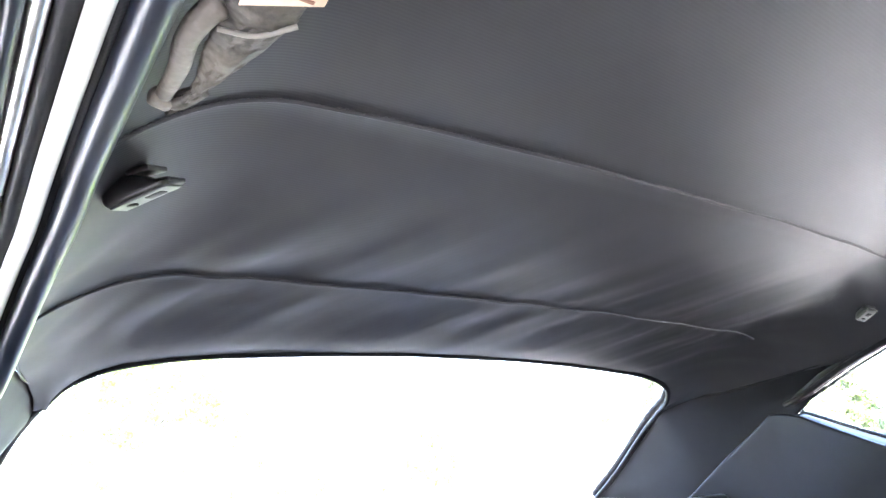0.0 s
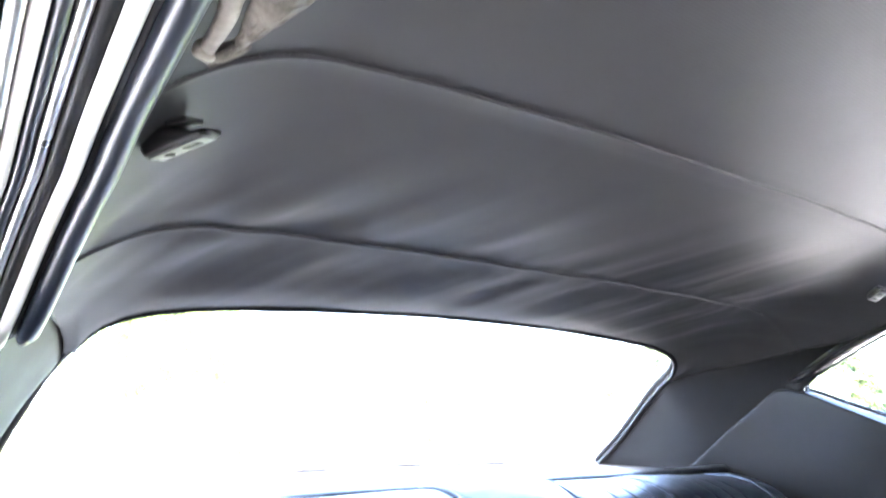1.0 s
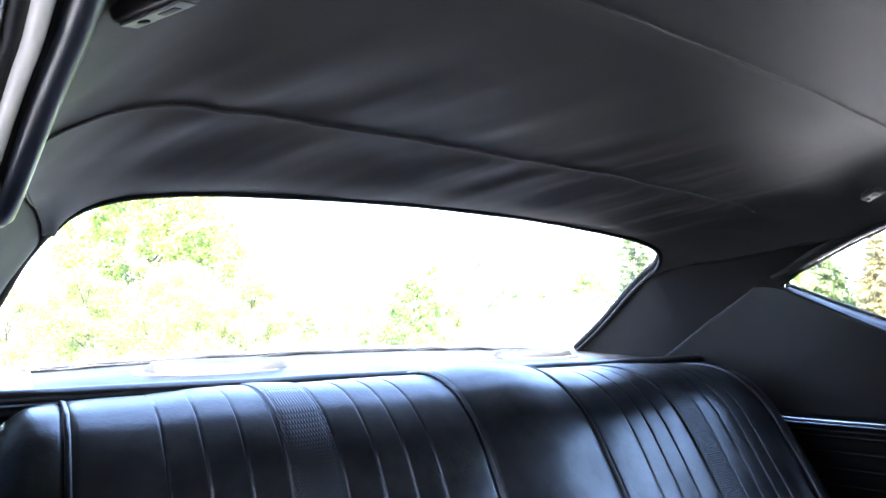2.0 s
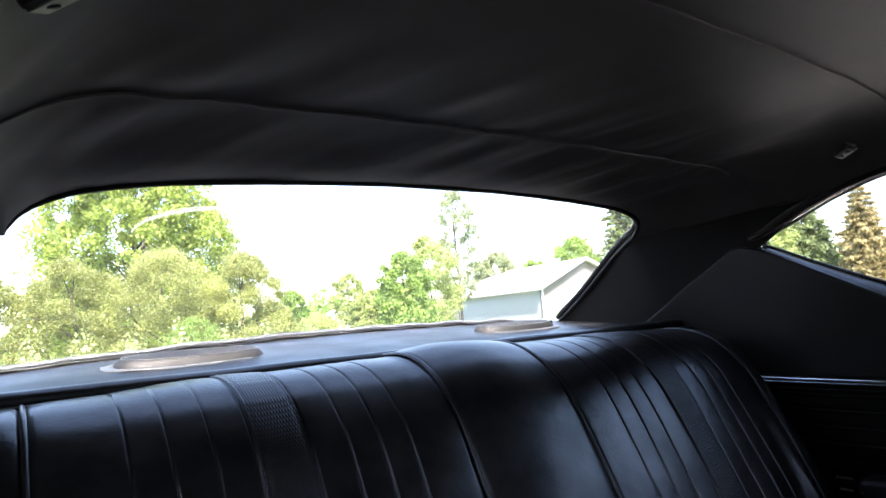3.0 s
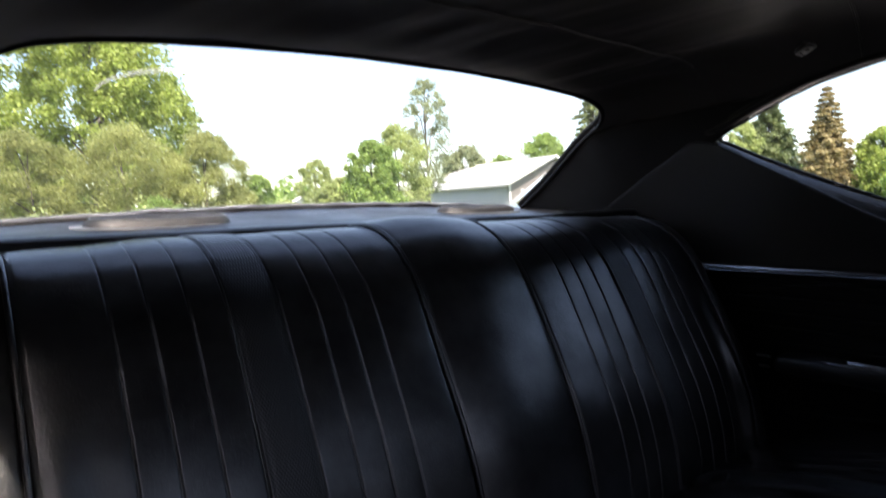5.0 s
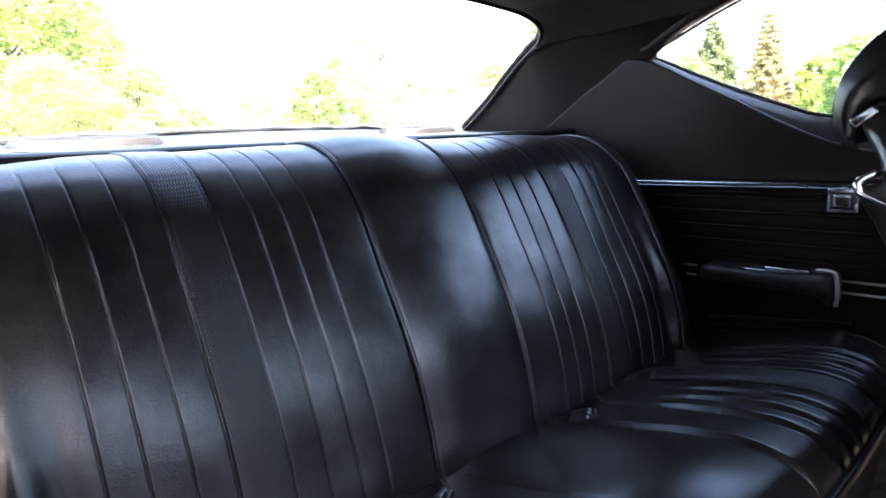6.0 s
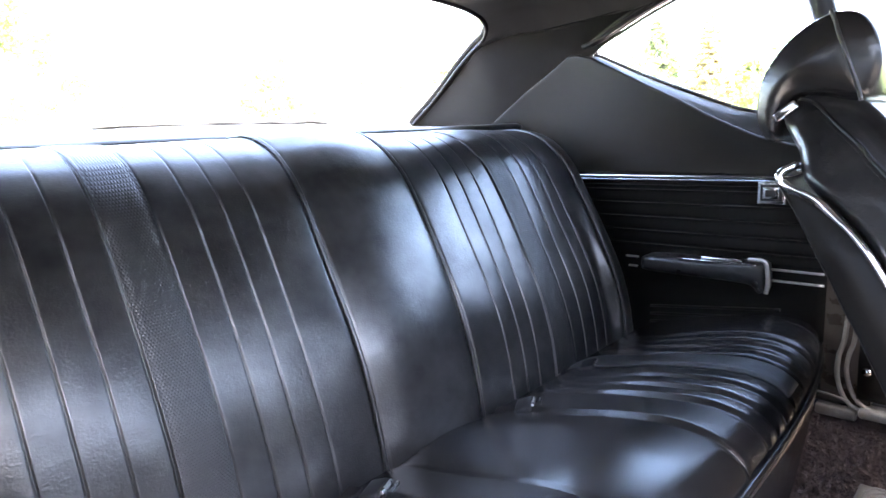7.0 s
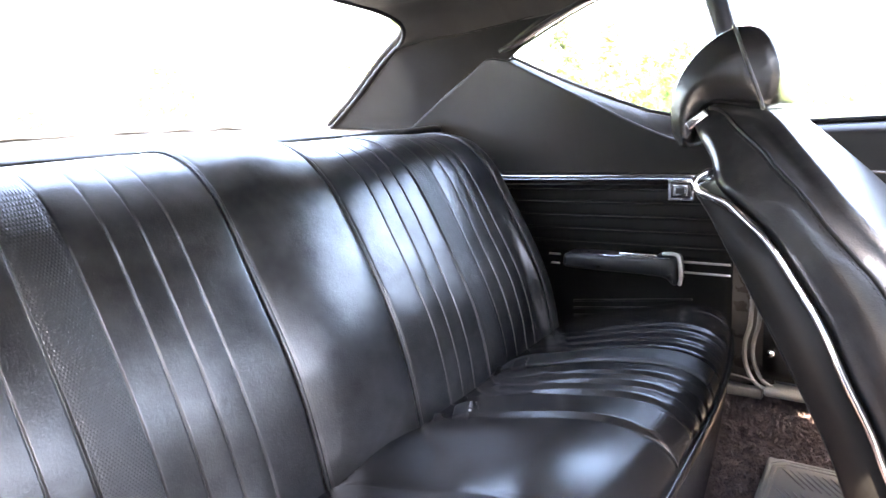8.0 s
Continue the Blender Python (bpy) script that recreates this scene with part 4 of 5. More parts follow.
# ---- belt buckles between cushion and backrest ----
def buckle(at, turn, label, tongue):
    b = thing("seat_belt_buckle", (0, 0, 0), label, "seat belt")
    part("webbing", block("webbing", (0.040, 0.050, 0.004), 0.0015, (0, 0.024, -0.008), turn=(20, 0, 0)), RUBBER, b, "black belt webbing")
    part("case", block("case", (0.040, 0.026, 0.011), 0.004, (0, 0, 0)), RUBBER, b, "dark buckle case")
    part("plate", block("plate", (0.030, 0.005, 0.004), 0.0015, (0.004, -0.014, 0.001)), BUCKLE, b, "worn steel buckle edge")
    if tongue:
        part("tongue", block("tongue", (0.026, 0.004, 0.003), 0.001, (0.006, -0.024, -0.002), turn=(0, 0, 8)), BUCKLE, b, "worn steel tongue")
    return b, pose(*at, *turn)


for at, turn, label, tongue in (
        ((0.114, 1.027, 0.5365), (-18, 0, 28), "black seat belt buckle with worn steel edge between the cushions", True),
        ((0.316, 1.038, 0.5335), (-18, 0, 20), "small seat belt end with steel edge between the cushions", False),
        ((-0.174, 1.032, 0.5345), (-16, 0, 24), "seat belt buckle with bright steel tongue between the cushions", True)):
    b, m = buckle(at, turn, label, tongue)
    b.matrix_world = m

# ---- driver's seat ----
SEAT_X = 0.36
driver_seat = thing("driver_seat", (SEAT_X, 0.25, 0.30), "black vinyl bucket seat with chrome edged back shell", "car seat")
CHROME_LINE = [(0.696, 0.887), (0.706, 0.878), (0.695, 0.865), (0.669, 0.852), (0.642, 0.829), (0.619, 0.804), (0.596, 0.768), (0.572, 0.728), (0.548, 0.673), (0.522, 0.618), (0.508, 0.580), (0.470, 0.490), (0.440, 0.42)]


def seat_half(z):
    return lerp(z, [0.40, 0.70, 0.80, 0.86, 0.90, 0.93, 0.96], [0.225, 0.225, 0.218, 0.200, 0.160, 0.125, 0.110])


UPH = [(0.440, 0.42), (0.470, 0.490), (0.508, 0.580), (0.522, 0.618), (0.548, 0.673), (0.572, 0.728), (0.596, 0.768), (0.619, 0.804), (0.642, 0.829), (0.669, 0.852), (0.690, 0.872), (0.700, 0.896), (0.712, 0.912),
       (0.728, 0.934), (0.724, 0.955), (0.700, 0.965), (0.668, 0.961), (0.643, 0.950), (0.612, 0.917), (0.566, 0.868), (0.505, 0.800), (0.445, 0.710), (0.385, 0.58), (0.350, 0.43)]
UPH_EDGE = rounded_stations(0.10, 0.016, 6, 9)
upholstery = part("backrest", pillow("backrest", UPH, UPH_EDGE, 130, seat_half, SEAT_X, 0.003, 0.012, 0.035), VINYL, driver_seat, "black vinyl seat back upholstery")
UPH_LINE = side_line(UPH, 130)
UPH_RIM = UPH_LINE[0] + UPH_LINE[1] * 0.016


def seat_side(y, z, lift=0.0):
    """A point on the near side of the seat back."""
    return (SEAT_X - seat_half(z) - swell(UPH_RIM, y, z, 0.012, 0.035) - lift, y, z)


SHELL = [(0.440, 0.415), (0.466, 0.484), (0.504, 0.574), (0.518, 0.612), (0.544, 0.667), (0.568, 0.722), (0.592, 0.762), (0.615, 0.798), (0.638, 0.823), (0.665, 0.846), (0.691, 0.862), (0.704, 0.875), (0.709, 0.870), (0.700, 0.855), (0.679, 0.820), (0.653, 0.774), (0.634, 0.737), (0.620, 0.712), (0.593, 0.657), (0.579, 0.628), (0.560, 0.586), (0.543, 0.538), (0.500, 0.40)]
part("back_shell", pillow("back_shell", SHELL, rounded_stations(0.035, 0.006, 5, 7), 120, lambda z: seat_half(min(z, 0.84)) + 0.004, SEAT_X, 0.0, 0.004, 0.02), TRIM, driver_seat, "black moulded back shell")
line = smooth_line([(SEAT_X - seat_half(min(z, 0.84)) - 0.005 + (0.02 if k == 0 else 0), y, z) for k, (y, z) in enumerate(CHROME_LINE)], 90)
other = [(2 * SEAT_X - x, y, z) for x, y, z in line]
rim = list(line[::-1]) + [tuple(p) for p in smooth_line([line[0], (SEAT_X, 0.715, 0.872), other[0]], 20)[1:-1]] + other
part("chrome_edge", sweep("chrome_edge", rim, disc(0.0055, 8, 0.004), up=(0.2, 0.8, 0.55)), CHROME, driver_seat, "bright chrome edge trim")
SEAM = [(0.712, 0.960), (0.698, 0.956), (0.675, 0.934), (0.641, 0.906), (0.626, 0.890), (0.594, 0.860), (0.572, 0.832), (0.543, 0.800), (0.519, 0.769), (0.450, 0.655), (0.405, 0.56)]
sl = [seat_side(y, z, 0.001) for y, z in smooth_line(SEAM, 90)]
part("piping", sweep("piping", sl, disc(0.0026, 8), up=(1, 0, 0)), TRIM, driver_seat, "stitched black piping")
part("stitching", stitches("stitching", [seat_side(y + 0.0034, z - 0.0030, 0.0006) for _, y, z in sl[4:-4]], 0.0009, 0.0060), THREAD, driver_seat, "row of black stitches")
part("seat_cushion", pillow("seat_cushion", [(0.42, 0.40), (0.44, 0.47), (0.36, 0.52), (0.05, 0.545), (-0.06, 0.52), (-0.09, 0.46), (-0.06, 0.40), (0.2, 0.385)], rounded_stations(0.15, 0.025, 5, 7), 80, lambda z: 0.25, SEAT_X, 0.003), VINYL, driver_seat, "black vinyl bucket cushion")
part("seat_base", block("seat_base", (0.36, 0.40, 0.10), 0.01, (SEAT_X, 0.16, 0.345)), PLASTIC, driver_seat, "dark seat base")

# the other bucket seat, unseen behind the camera, tipped forward to block light
def tipped(outline, turn=-62, hinge=(0.42, 0.45)):
    c, s = math.cos(radians(turn)), math.sin(radians(turn))
    return [(hinge[0] + c * (y - hinge[0]) + s * (z - hinge[1]), hinge[1] - s * (y - hinge[0]) + c * (z - hinge[1])) for y, z in outline]


passenger_seat = thing("passenger_seat", (-SEAT_X, 0.25, 0.30), "unseen black vinyl bucket seat tipped forward to block light", "car seat")
part("backrest", pillow("backrest", tipped(UPH), rounded_stations(0.16, 0.022, 6, 7), 80, lambda z: 0.215, -SEAT_X), VINYL, passenger_seat, "black vinyl seat back upholstery")
part("back_shell", pillow("back_shell", tipped(SHELL), rounded_stations(0.10, 0.012, 5, 7), 80, lambda z: 0.222, -SEAT_X), TRIM, passenger_seat, "black moulded back shell")
part("seat_cushion", pillow("seat_cushion", [(0.42, 0.40), (0.44, 0.46), (0.36, 0.50), (0.05, 0.52), (-0.06, 0.50), (-0.09, 0.46), (-0.06, 0.40), (0.2, 0.385)], rounded_stations(0.15, 0.025, 5, 7), 60, lambda z: 0.25, -SEAT_X), VINYL, passenger_seat, "black vinyl bucket cushion")
part("seat_base", block("seat_base", (0.36, 0.40, 0.10), 0.01, (-SEAT_X, 0.16, 0.345)), PLASTIC, passenger_seat, "dark seat base")

# headrest on its bracket
HEAD = [(0.684, 1.054), (0.662, 1.050), (0.645, 1.031), (0.635, 1.002), (0.637, 0.975), (0.646, 0.956), (0.663, 0.955), (0.688, 0.961), (0.714, 0.963), (0.724, 0.951), (0.729, 0.925), (0.735, 0.912), (0.748, 0.912), (0.760, 0.931), (0.762, 0.960), (0.756, 0.989), (0.738, 1.019), (0.712, 1.042)]
hs = [(-1.02, 0.013), (-1.0, 0.007), (-0.96, 0.0025), (-0.90, 0.0), (-0.5, -0.001), (0, -0.002), (0.5, -0.001), (0.90, 0), (0.96, 0.0025), (1, 0.007), (1.02, 0.013)]
headrest = part("headrest", pillow("headrest", HEAD, hs, 110, lambda z: 0.118, SEAT_X, 0.0, 0.006, 0.03, 0.006), CUSHION, driver_seat, "black vinyl wedge-shaped headrest")
HEAD_LINE = side_line(HEAD, 110)
HEAD_RIM = HEAD_LINE[0] + HEAD_LINE[1] * 0.013
sl = [(SEAT_X - 0.1203 - swell(HEAD_RIM, y, z, 0.006, 0.03) + 0.004 * max(0.0, (z - 1.040) / 0.014), y, z) for y, z in smooth_line([(0.685, 1.0545), (0.680, 1.041), (0.671, 1.016), (0.659, 0.983), (0.650, 0.954)], 30)]
part("piping", sweep("piping", sl, disc(0.0022, 8), up=(1, 0, 0)), VINYL, headrest, "glossy black piping")
part("bracket", block("bracket", (0.018, 0.028, 0.011), 0.002, (SEAT_X - 0.122, 0.724, 0.9465), turn=(-36, 0, 0)), CHROME, driver_seat, "polished chrome headrest bracket")
part("post", rod("post", (SEAT_X, 0.690, 0.90), (SEAT_X, 0.715, 0.985), 0.009), CHROME, driver_seat, "chrome headrest post")

# ---- armrest with ashtray, lamp on the quarter panel ----
armrest = thing("armrest", (0.66, 0.98, 0.60), "black moulded armrest with a chrome ashtray lid", "armrest")
ARM = [(1.100, 0.650), (1.096, 0.664), (1.06, 0.667), (0.975, 0.667), (0.90, 0.671), (0.866, 0.671), (0.857, 0.660), (0.855, 0.632), (0.857, 0.617), (0.868, 0.615), (0.884, 0.629), (0.95, 0.632), (1.04, 0.633), (1.096, 0.636)]
part("body", pillow("body", ARM, rounded_stations(0.35, 0.010, 5, 5), 80, lambda z: 0.030, 0.662), PLASTIC, armrest, "black moulded armrest body")
part("ashtray_lid", block("ashtray_lid", (0.034, 0.078, 0.006), 0.002, (0.652, 0.935, 0.6735)), CHROME, armrest, "chrome ashtray lid")
clip = smooth_line([(0.638, 0.885, 0.678), (0.638, 0.865, 0.679), (0.638, 0.855, 0.674), (0.638, 0.851, 0.655), (0.638, 0.850, 0.632), (0.640, 0.853, 0.616)], 36)
part("end_bezel", sweep("end_bezel", clip, disc(0.0040, 8, 0.0030), up=(1, 0, 0)), ALUMINIUM, armrest, "bright curved end bezel")
part("screw", sweep("screw", [(0.634, 0.870, 0.634), (0.631, 0.8695, 0.634), (0.629, 0.869, 0.634)], disc(0.0055, 10)), RUBBER, armrest)
part("chrome_strip", sweep("chrome_strip", [(0.634, y, 0.668 + 0.06 * (1 - y) * 0.1) for y in np.linspace(1.02, 0.87, 8)], disc(0.002, 6)), CHROME, armrest, "slim chrome line")

lamp = thing("courtesy_lamp", (0.685, 0.863, 0.80), "square chrome courtesy lamp on the trim panel", "lamp")


for nm, w, h, d, m, lb in (("bezel", 0.050, 0.043, 0.008, CHROME, "chrome outer bezel"), ("inset", 0.038, 0.031, 0.0105, PLASTIC, "dark recessed step"),
                           ("inner_bezel", 0.029, 0.023, 0.0135, CHROME, "chrome inner bezel"), ("lens", 0.018, 0.013, 0.0160, PLASTIC, "dark lamp lens")):
    part(nm, block(nm, (d, w, h), 0.0016, (0.690 - d / 2, 0.863, 0.800)), m, lamp, lb)


# ---- coat hooks ----
def coat_hook(sgn):
    hook = thing("coat_hook", (0, 0, 0), "dark moulded coat hook screwed to the headliner", "coat hook", "coat hooks")
    shape = [(-0.021, 0.002), (-0.019, 0.007), (-0.006, 0.012), (0.008, 0.010), (0.022, 0.004), (0.036, 0.003), (0.038, 0.000), (0.034, -0.002), (0.008, -0.006), (-0.014, -0.009), (-0.020, -0.006)]
    part("body", pillow("body", shape, [(-1, 0.003), (-0.8, 0.0), (0.8, 0.0), (1, 0.003)], 48, lambda z: 0.010), PLASTIC, hook, "dark plastic hook body")
    part("face", block("face", (0.0165, 0.050, 0.0022), 0.0008, (0, 0.009, -0.0062), turn=(8.5, 0, 0)), HOOKFACE, hook, "worn grey hook face")
    part("screw", sweep("screw", [(0, -0.003, -0.007), (0, -0.003, -0.0085), (0, -0.003, -0.0098)], disc(0.0042, 12), up=(0, 1, 0)), RUBBER, hook)
    part("slot", block("slot", (0.008, 0.014, 0.002), 0.0006, (0, 0.018, -0.0056), turn=(8.5, 0, 0)), RUBBER, hook)
    part("mount_plate", block("mount_plate", (0.020, 0.020, 0.004), 0.001, (0, 0.014, 0.012)), PLASTIC, hook, "dark mounting plate")
    return hook


hl = coat_hook(-1)
hl.matrix_world = pose(-0.553, 0.998, 1.216, 0, 22, -140)
hr = coat_hook(1)
hr.matrix_world = pose(0.540, 1.008, 1.216, 0, -22, 140) @ Matrix.Scale(0.75, 4)

# ---- stowed shoulder belt by the roof rail ----
belt = thing("shoulder_belt", (-0.56, 0.86, 1.215), "dirty grey stowed shoulder belt sleeve with paper label", "seat belt")


def belt_pt(u, v):
    left = smooth_line([(-0.553, 0.872), (-0.5445, 0.851), (-0.546, 0.820), (-0.545, 0.793), (-0.541, 0.72)], 40)
    right = smooth_line([(-0.549, 0.874), (-0.535, 0.850), (-0.524, 0.824), (-0.5115, 0.780), (-0.506, 0.72)], 40)
    k = int(v * 39)
    q = left[k] * (1 - u) + right[k] * u
    ragged = 0.0015 * noise.noise(Vector((v * 40, 0, 0))) * (1 - u)
    return (q[0] + ragged, q[1], 1.213 - 0.006 * math.sin(math.pi * u) - 0.003 * bell(v - 0.62, 0.03) + 0.0015 * noise.noise(Vector((u * 5, v * 12, 2))))


part("sleeve", sheet("sleeve", belt_pt, 20, 60, 0.006), CLOTH, belt, "soiled grey webbing sleeve")
roll_line = smooth_line([(-0.5565, 0.871, 1.212), (-0.556, 0.858, 1.210), (-0.5545, 0.832, 1.208), (-0.5555, 0.812, 1.208), (-0.552, 0.796, 1.210), (-0.545, 0.786, 1.214)], 40)
part("rolled_edge", sweep("rolled_edge", roll_line, disc(0.0060, 12, 0.0052), scale=np.r_[0.6, np.linspace(0.75, 1.1, 38), 0.7]), WEBBING, belt, "cracked grey plastic end")
part("end_cap", block("end_cap", (0.013, 0.010, 0.010), 0.003, (-0.557, 0.869, 1.211), turn=(0, 0, 20)), WEBBING, belt, "split plastic end cap")
part("cross_fold", sweep("cross_fold", smooth_line([(-0.545, 0.795, 1.206), (-0.528, 0.790, 1.2045), (-0.512, 0.778, 1.207)], 12), disc(0.0014, 6)), WEBBING, belt, "frayed fold edge")
part("end_fold", sweep("end_fold", smooth_line([(-0.556, 0.868, 1.210), (-0.550, 0.869, 1.209), (-0.544, 0.862, 1.2095), (-0.538, 0.852, 1.211)], 14), disc(0.0042, 8, 0.0026)), CLOTH, belt, "folded webbing end")
part("label", sheet("label", lambda u, v: (-0.541 + 0.034 * u, 0.7735 - 0.016 * u - 0.055 * v, 1.2040 + 0.002 * v), 8, 8, 0.001), PAPER, belt, "aged paper label")
for k in range(3):
    part("print_bar", block("print_bar", (0.020, 0.002, 0.0006), 0, (-0.522, 0.757 - 0.006 * k, 1.2034 + 0.0002 * k)), INK, belt)

# ---- floor mat ----
floor_mat = thing("floor_mat", (0.5, 0.6, 0.302), "grey ribbed rubber floor mat on the carpet", "floor mat")
part("base", block("base", (0.34, 0.30, 0.008), 0.003, (0.425, 0.527, 0.312)), MAT, floor_mat, "grey rubber mat")
for inset in (0.006, 0.016):
    edge = [(0.425 + sx * (0.170 - inset), 0.527 + sy * (0.150 - inset)) for sx, sy in ((-1, -1), (1, -1), (1, 1), (-1, 1))]
    corners = [(x + 0.018 * dx, y + 0.018 * dy, 0.3165) for (x, y), turns in zip(edge, (((0, 1), (1, 0)), ((-1, 0), (0, 1)), ((0, -1), (-1, 0)), ((1, 0), (0, -1)))) for dx, dy in turns]
    part("border", sweep("border", corners, disc(0.0034, 6, 0.0026), closed=True), MAT, floor_mat, "raised rubber border")
for row in range(4):
    x0 = 0.562 - 0.072 * row
    for k in range(20):
        y0 = 0.650 - 0.0125 * k
        part("rib", rod("rib", (x0, y0, 0.3165), (x0 - 0.052, max(0.392, y0 - 0.040), 0.3165), 0.0026, 5), MAT, floor_mat)

# ---- outside ----
GRASS = material("grass", (0.09, 0.13, 0.035), 0.9, spec=0.2, vary=0.4, vscale=0.6, grain=0.6, gscale=20)
ground = part("ground", sheet("ground", lambda u, v: (-900 + 1800 * u, -900 + 1800 * v, -0.02 + 0.0 * u), 60, 60, 0.5), GRASS)
tagged(ground, "mown green grass reaching the horizon", "ground", kind="structure")
BARK = material("bark", (0.13, 0.11, 0.09), 0.9, vary=0.4, vscale=4, grain=0.6, gscale=30)


def leaf_material(name, color, tint):
    m = material(name, color, 0.55, spec=0.3, vary=0.22, vscale=0.5, island=0.4, tint=tint)
    b = m.node_tree.nodes["Principled BSDF"]
    nt = m.node_tree
    tr = nt.nodes.new("ShaderNodeBsdfTranslucent")
    src = b.inputs["Base Color"].links[0].from_socket
    nt.links.new(src, tr.inputs["Color"])
    mx = nt.nodes.new("ShaderNodeMixShader")
    mx.inputs["Fac"].default_value = 0.45
    nt.links.new(b.outputs["BSDF"], mx.inputs[1])
    nt.links.new(tr.outputs["BSDF"], mx.inputs[2])
    nt.links.new(mx.outputs["Shader"], nt.nodes["Material Output"].inputs["Surface"])
    return m


LEAF = {
    "maple": leaf_material("maple_leaves", (0.27, 0.36, 0.08), (0.44, 0.52, 0.14)),
    "olive": leaf_material("shrub_leaves", (0.27, 0.30, 0.10), (0.45, 0.48, 0.18)),
    "birch": leaf_material("birch_leaves", (0.26, 0.31, 0.16), (0.40, 0.44, 0.25)),
    "green": leaf_material("green_leaves", (0.23, 0.36, 0.09), (0.38, 0.50, 0.15)),
    "light": leaf_material("light_leaves", (0.33, 0.41, 0.15), (0.50, 0.56, 0.23)),
    "spruce": leaf_material("spruce_needles", (0.13, 0.18, 0.08), (0.26, 0.31, 0.13)),
    "brown": leaf_material("browned_needles", (0.30, 0.25, 0.11), (0.46, 0.38, 0.19)),
    "flower": leaf_material("wild_flowers", (0.7, 0.68, 0.5), (0.8, 0.8, 0.72)),
}


def leaf_mesh(name, centres, size, rnd, flat=0.0):
    n = len(centres)
    c = np.array(centres)
    a = rnd.normal(size=(n, 3))
    a /= np.linalg.norm(a, axis=1, keepdims=True)
    b = rnd.normal(size=(n, 3))
    b -= a * (a * b).sum(1, keepdims=True)
    b /= np.linalg.norm(b, axis=1, keepdims=True)
    s = size * rnd.uniform(0.6, 1.4, size=(n, 1))
    v = np.stack([c - a * s, c - b * s * 0.55, c + a * s, c + b * s * 0.55], 1).reshape(-1, 3)
    me = bpy.data.meshes.new(name)
    me.from_pydata(v.tolist(), [], [(4 * i, 4 * i + 1, 4 * i + 2, 4 * i + 3) for i in range(n)])
    return me


def place(az, dist):
    """A place on the ground outside, by the bearing from +y towards +x and the distance from the car."""
    return (-0.58 + dist * math.sin(radians(az + 0.65)), 0.55 + dist * math.cos(radians(az + 0.65)))


TREE_NO = [0]


def tree(az, dist, top, half, kind, label, leaves=5200, size=0.10, base=0.15, shape=1.0, sparse=0.0, nc=150):
    """A tree or shrub: tapered trunk, limbs, and a crown of leaf clumps with gaps."""
    TREE_NO[0] += 1
    rnd = np.random.RandomState(TREE_NO[0] * 7 + 3)
    x, y = place(az, dist)
    h, w = top * dist + 1.0, half * dist
    t = thing("tree" if h > 2.6 else "shrub", (x, y, -0.02), label, "tree" if h > 2.6 else "shrub")
    trunk = smooth_line([(x, y, -0.05), (x + 0.02 * w, y, h * 0.35), (x - 0.03 * w, y + 0.02 * w, h * 0.7), (x, y, h * 0.93)], 24)
    part("trunk", sweep("trunk", trunk, disc(max(0.04, h * 0.011), 8), up=(0.3, 0.9, 0.1), scale=np.linspace(1, 0.12, 24)), BARK, t)
    clumps = []
    for k in range(nc):
        f = base + (1 - base) * (k + rnd.uniform(0, 1)) / nc
        g = (f - base) / (1 - base)
        env = w * max(0.05, 1 - abs(2 * g ** shape - 0.86) ** 2.4 / 1.6) ** 0.6 * (1.0 if g < 0.9 else 0.75)
        rad = env * rnd.uniform(0.25, 0.92) ** 0.6
        a = rnd.uniform(0, 2 * math.pi)
        clumps.append((x + rad * math.cos(a), y + rad * math.sin(a), h * f * 0.95, w * rnd.uniform(0.16, 0.34) * (1 - 0.35 * g) * (0.62 if nc > 200 else 0.9)))
    for cx, cy, cz, cr in clumps[::18]:
        j = min(23, int(24 * max(0.1, cz / h * 0.75)))
        part("limb", sweep("limb", smooth_line([trunk[j], tuple((trunk[j] + np.array((cx, cy, cz))) / 2 + (0, 0, 0.05 * h)), (cx, cy, cz)], 8), disc(max(0.02, h * 0.006), 5), up=(0.3, 0.2, 0.9), scale=np.linspace(1, 0.2, 8)), BARK, t)
    pts = []
    for cx, cy, cz, cr in clumps:
        m = int(3.4 * leaves / nc * (1 - sparse * rnd.uniform(0, 1)))
        q = rnd.normal(size=(m, 3)) * cr * np.array([0.52, 0.52, 0.42]) + np.array([cx, cy, cz])
        pts.append(q)
    p = np.concatenate(pts)
    p = p[p[:, 2] > 0.05]
    part("crown", leaf_mesh("crown", p, 0.43 * size * dist / 20, rnd), LEAF[kind], t)
    return t


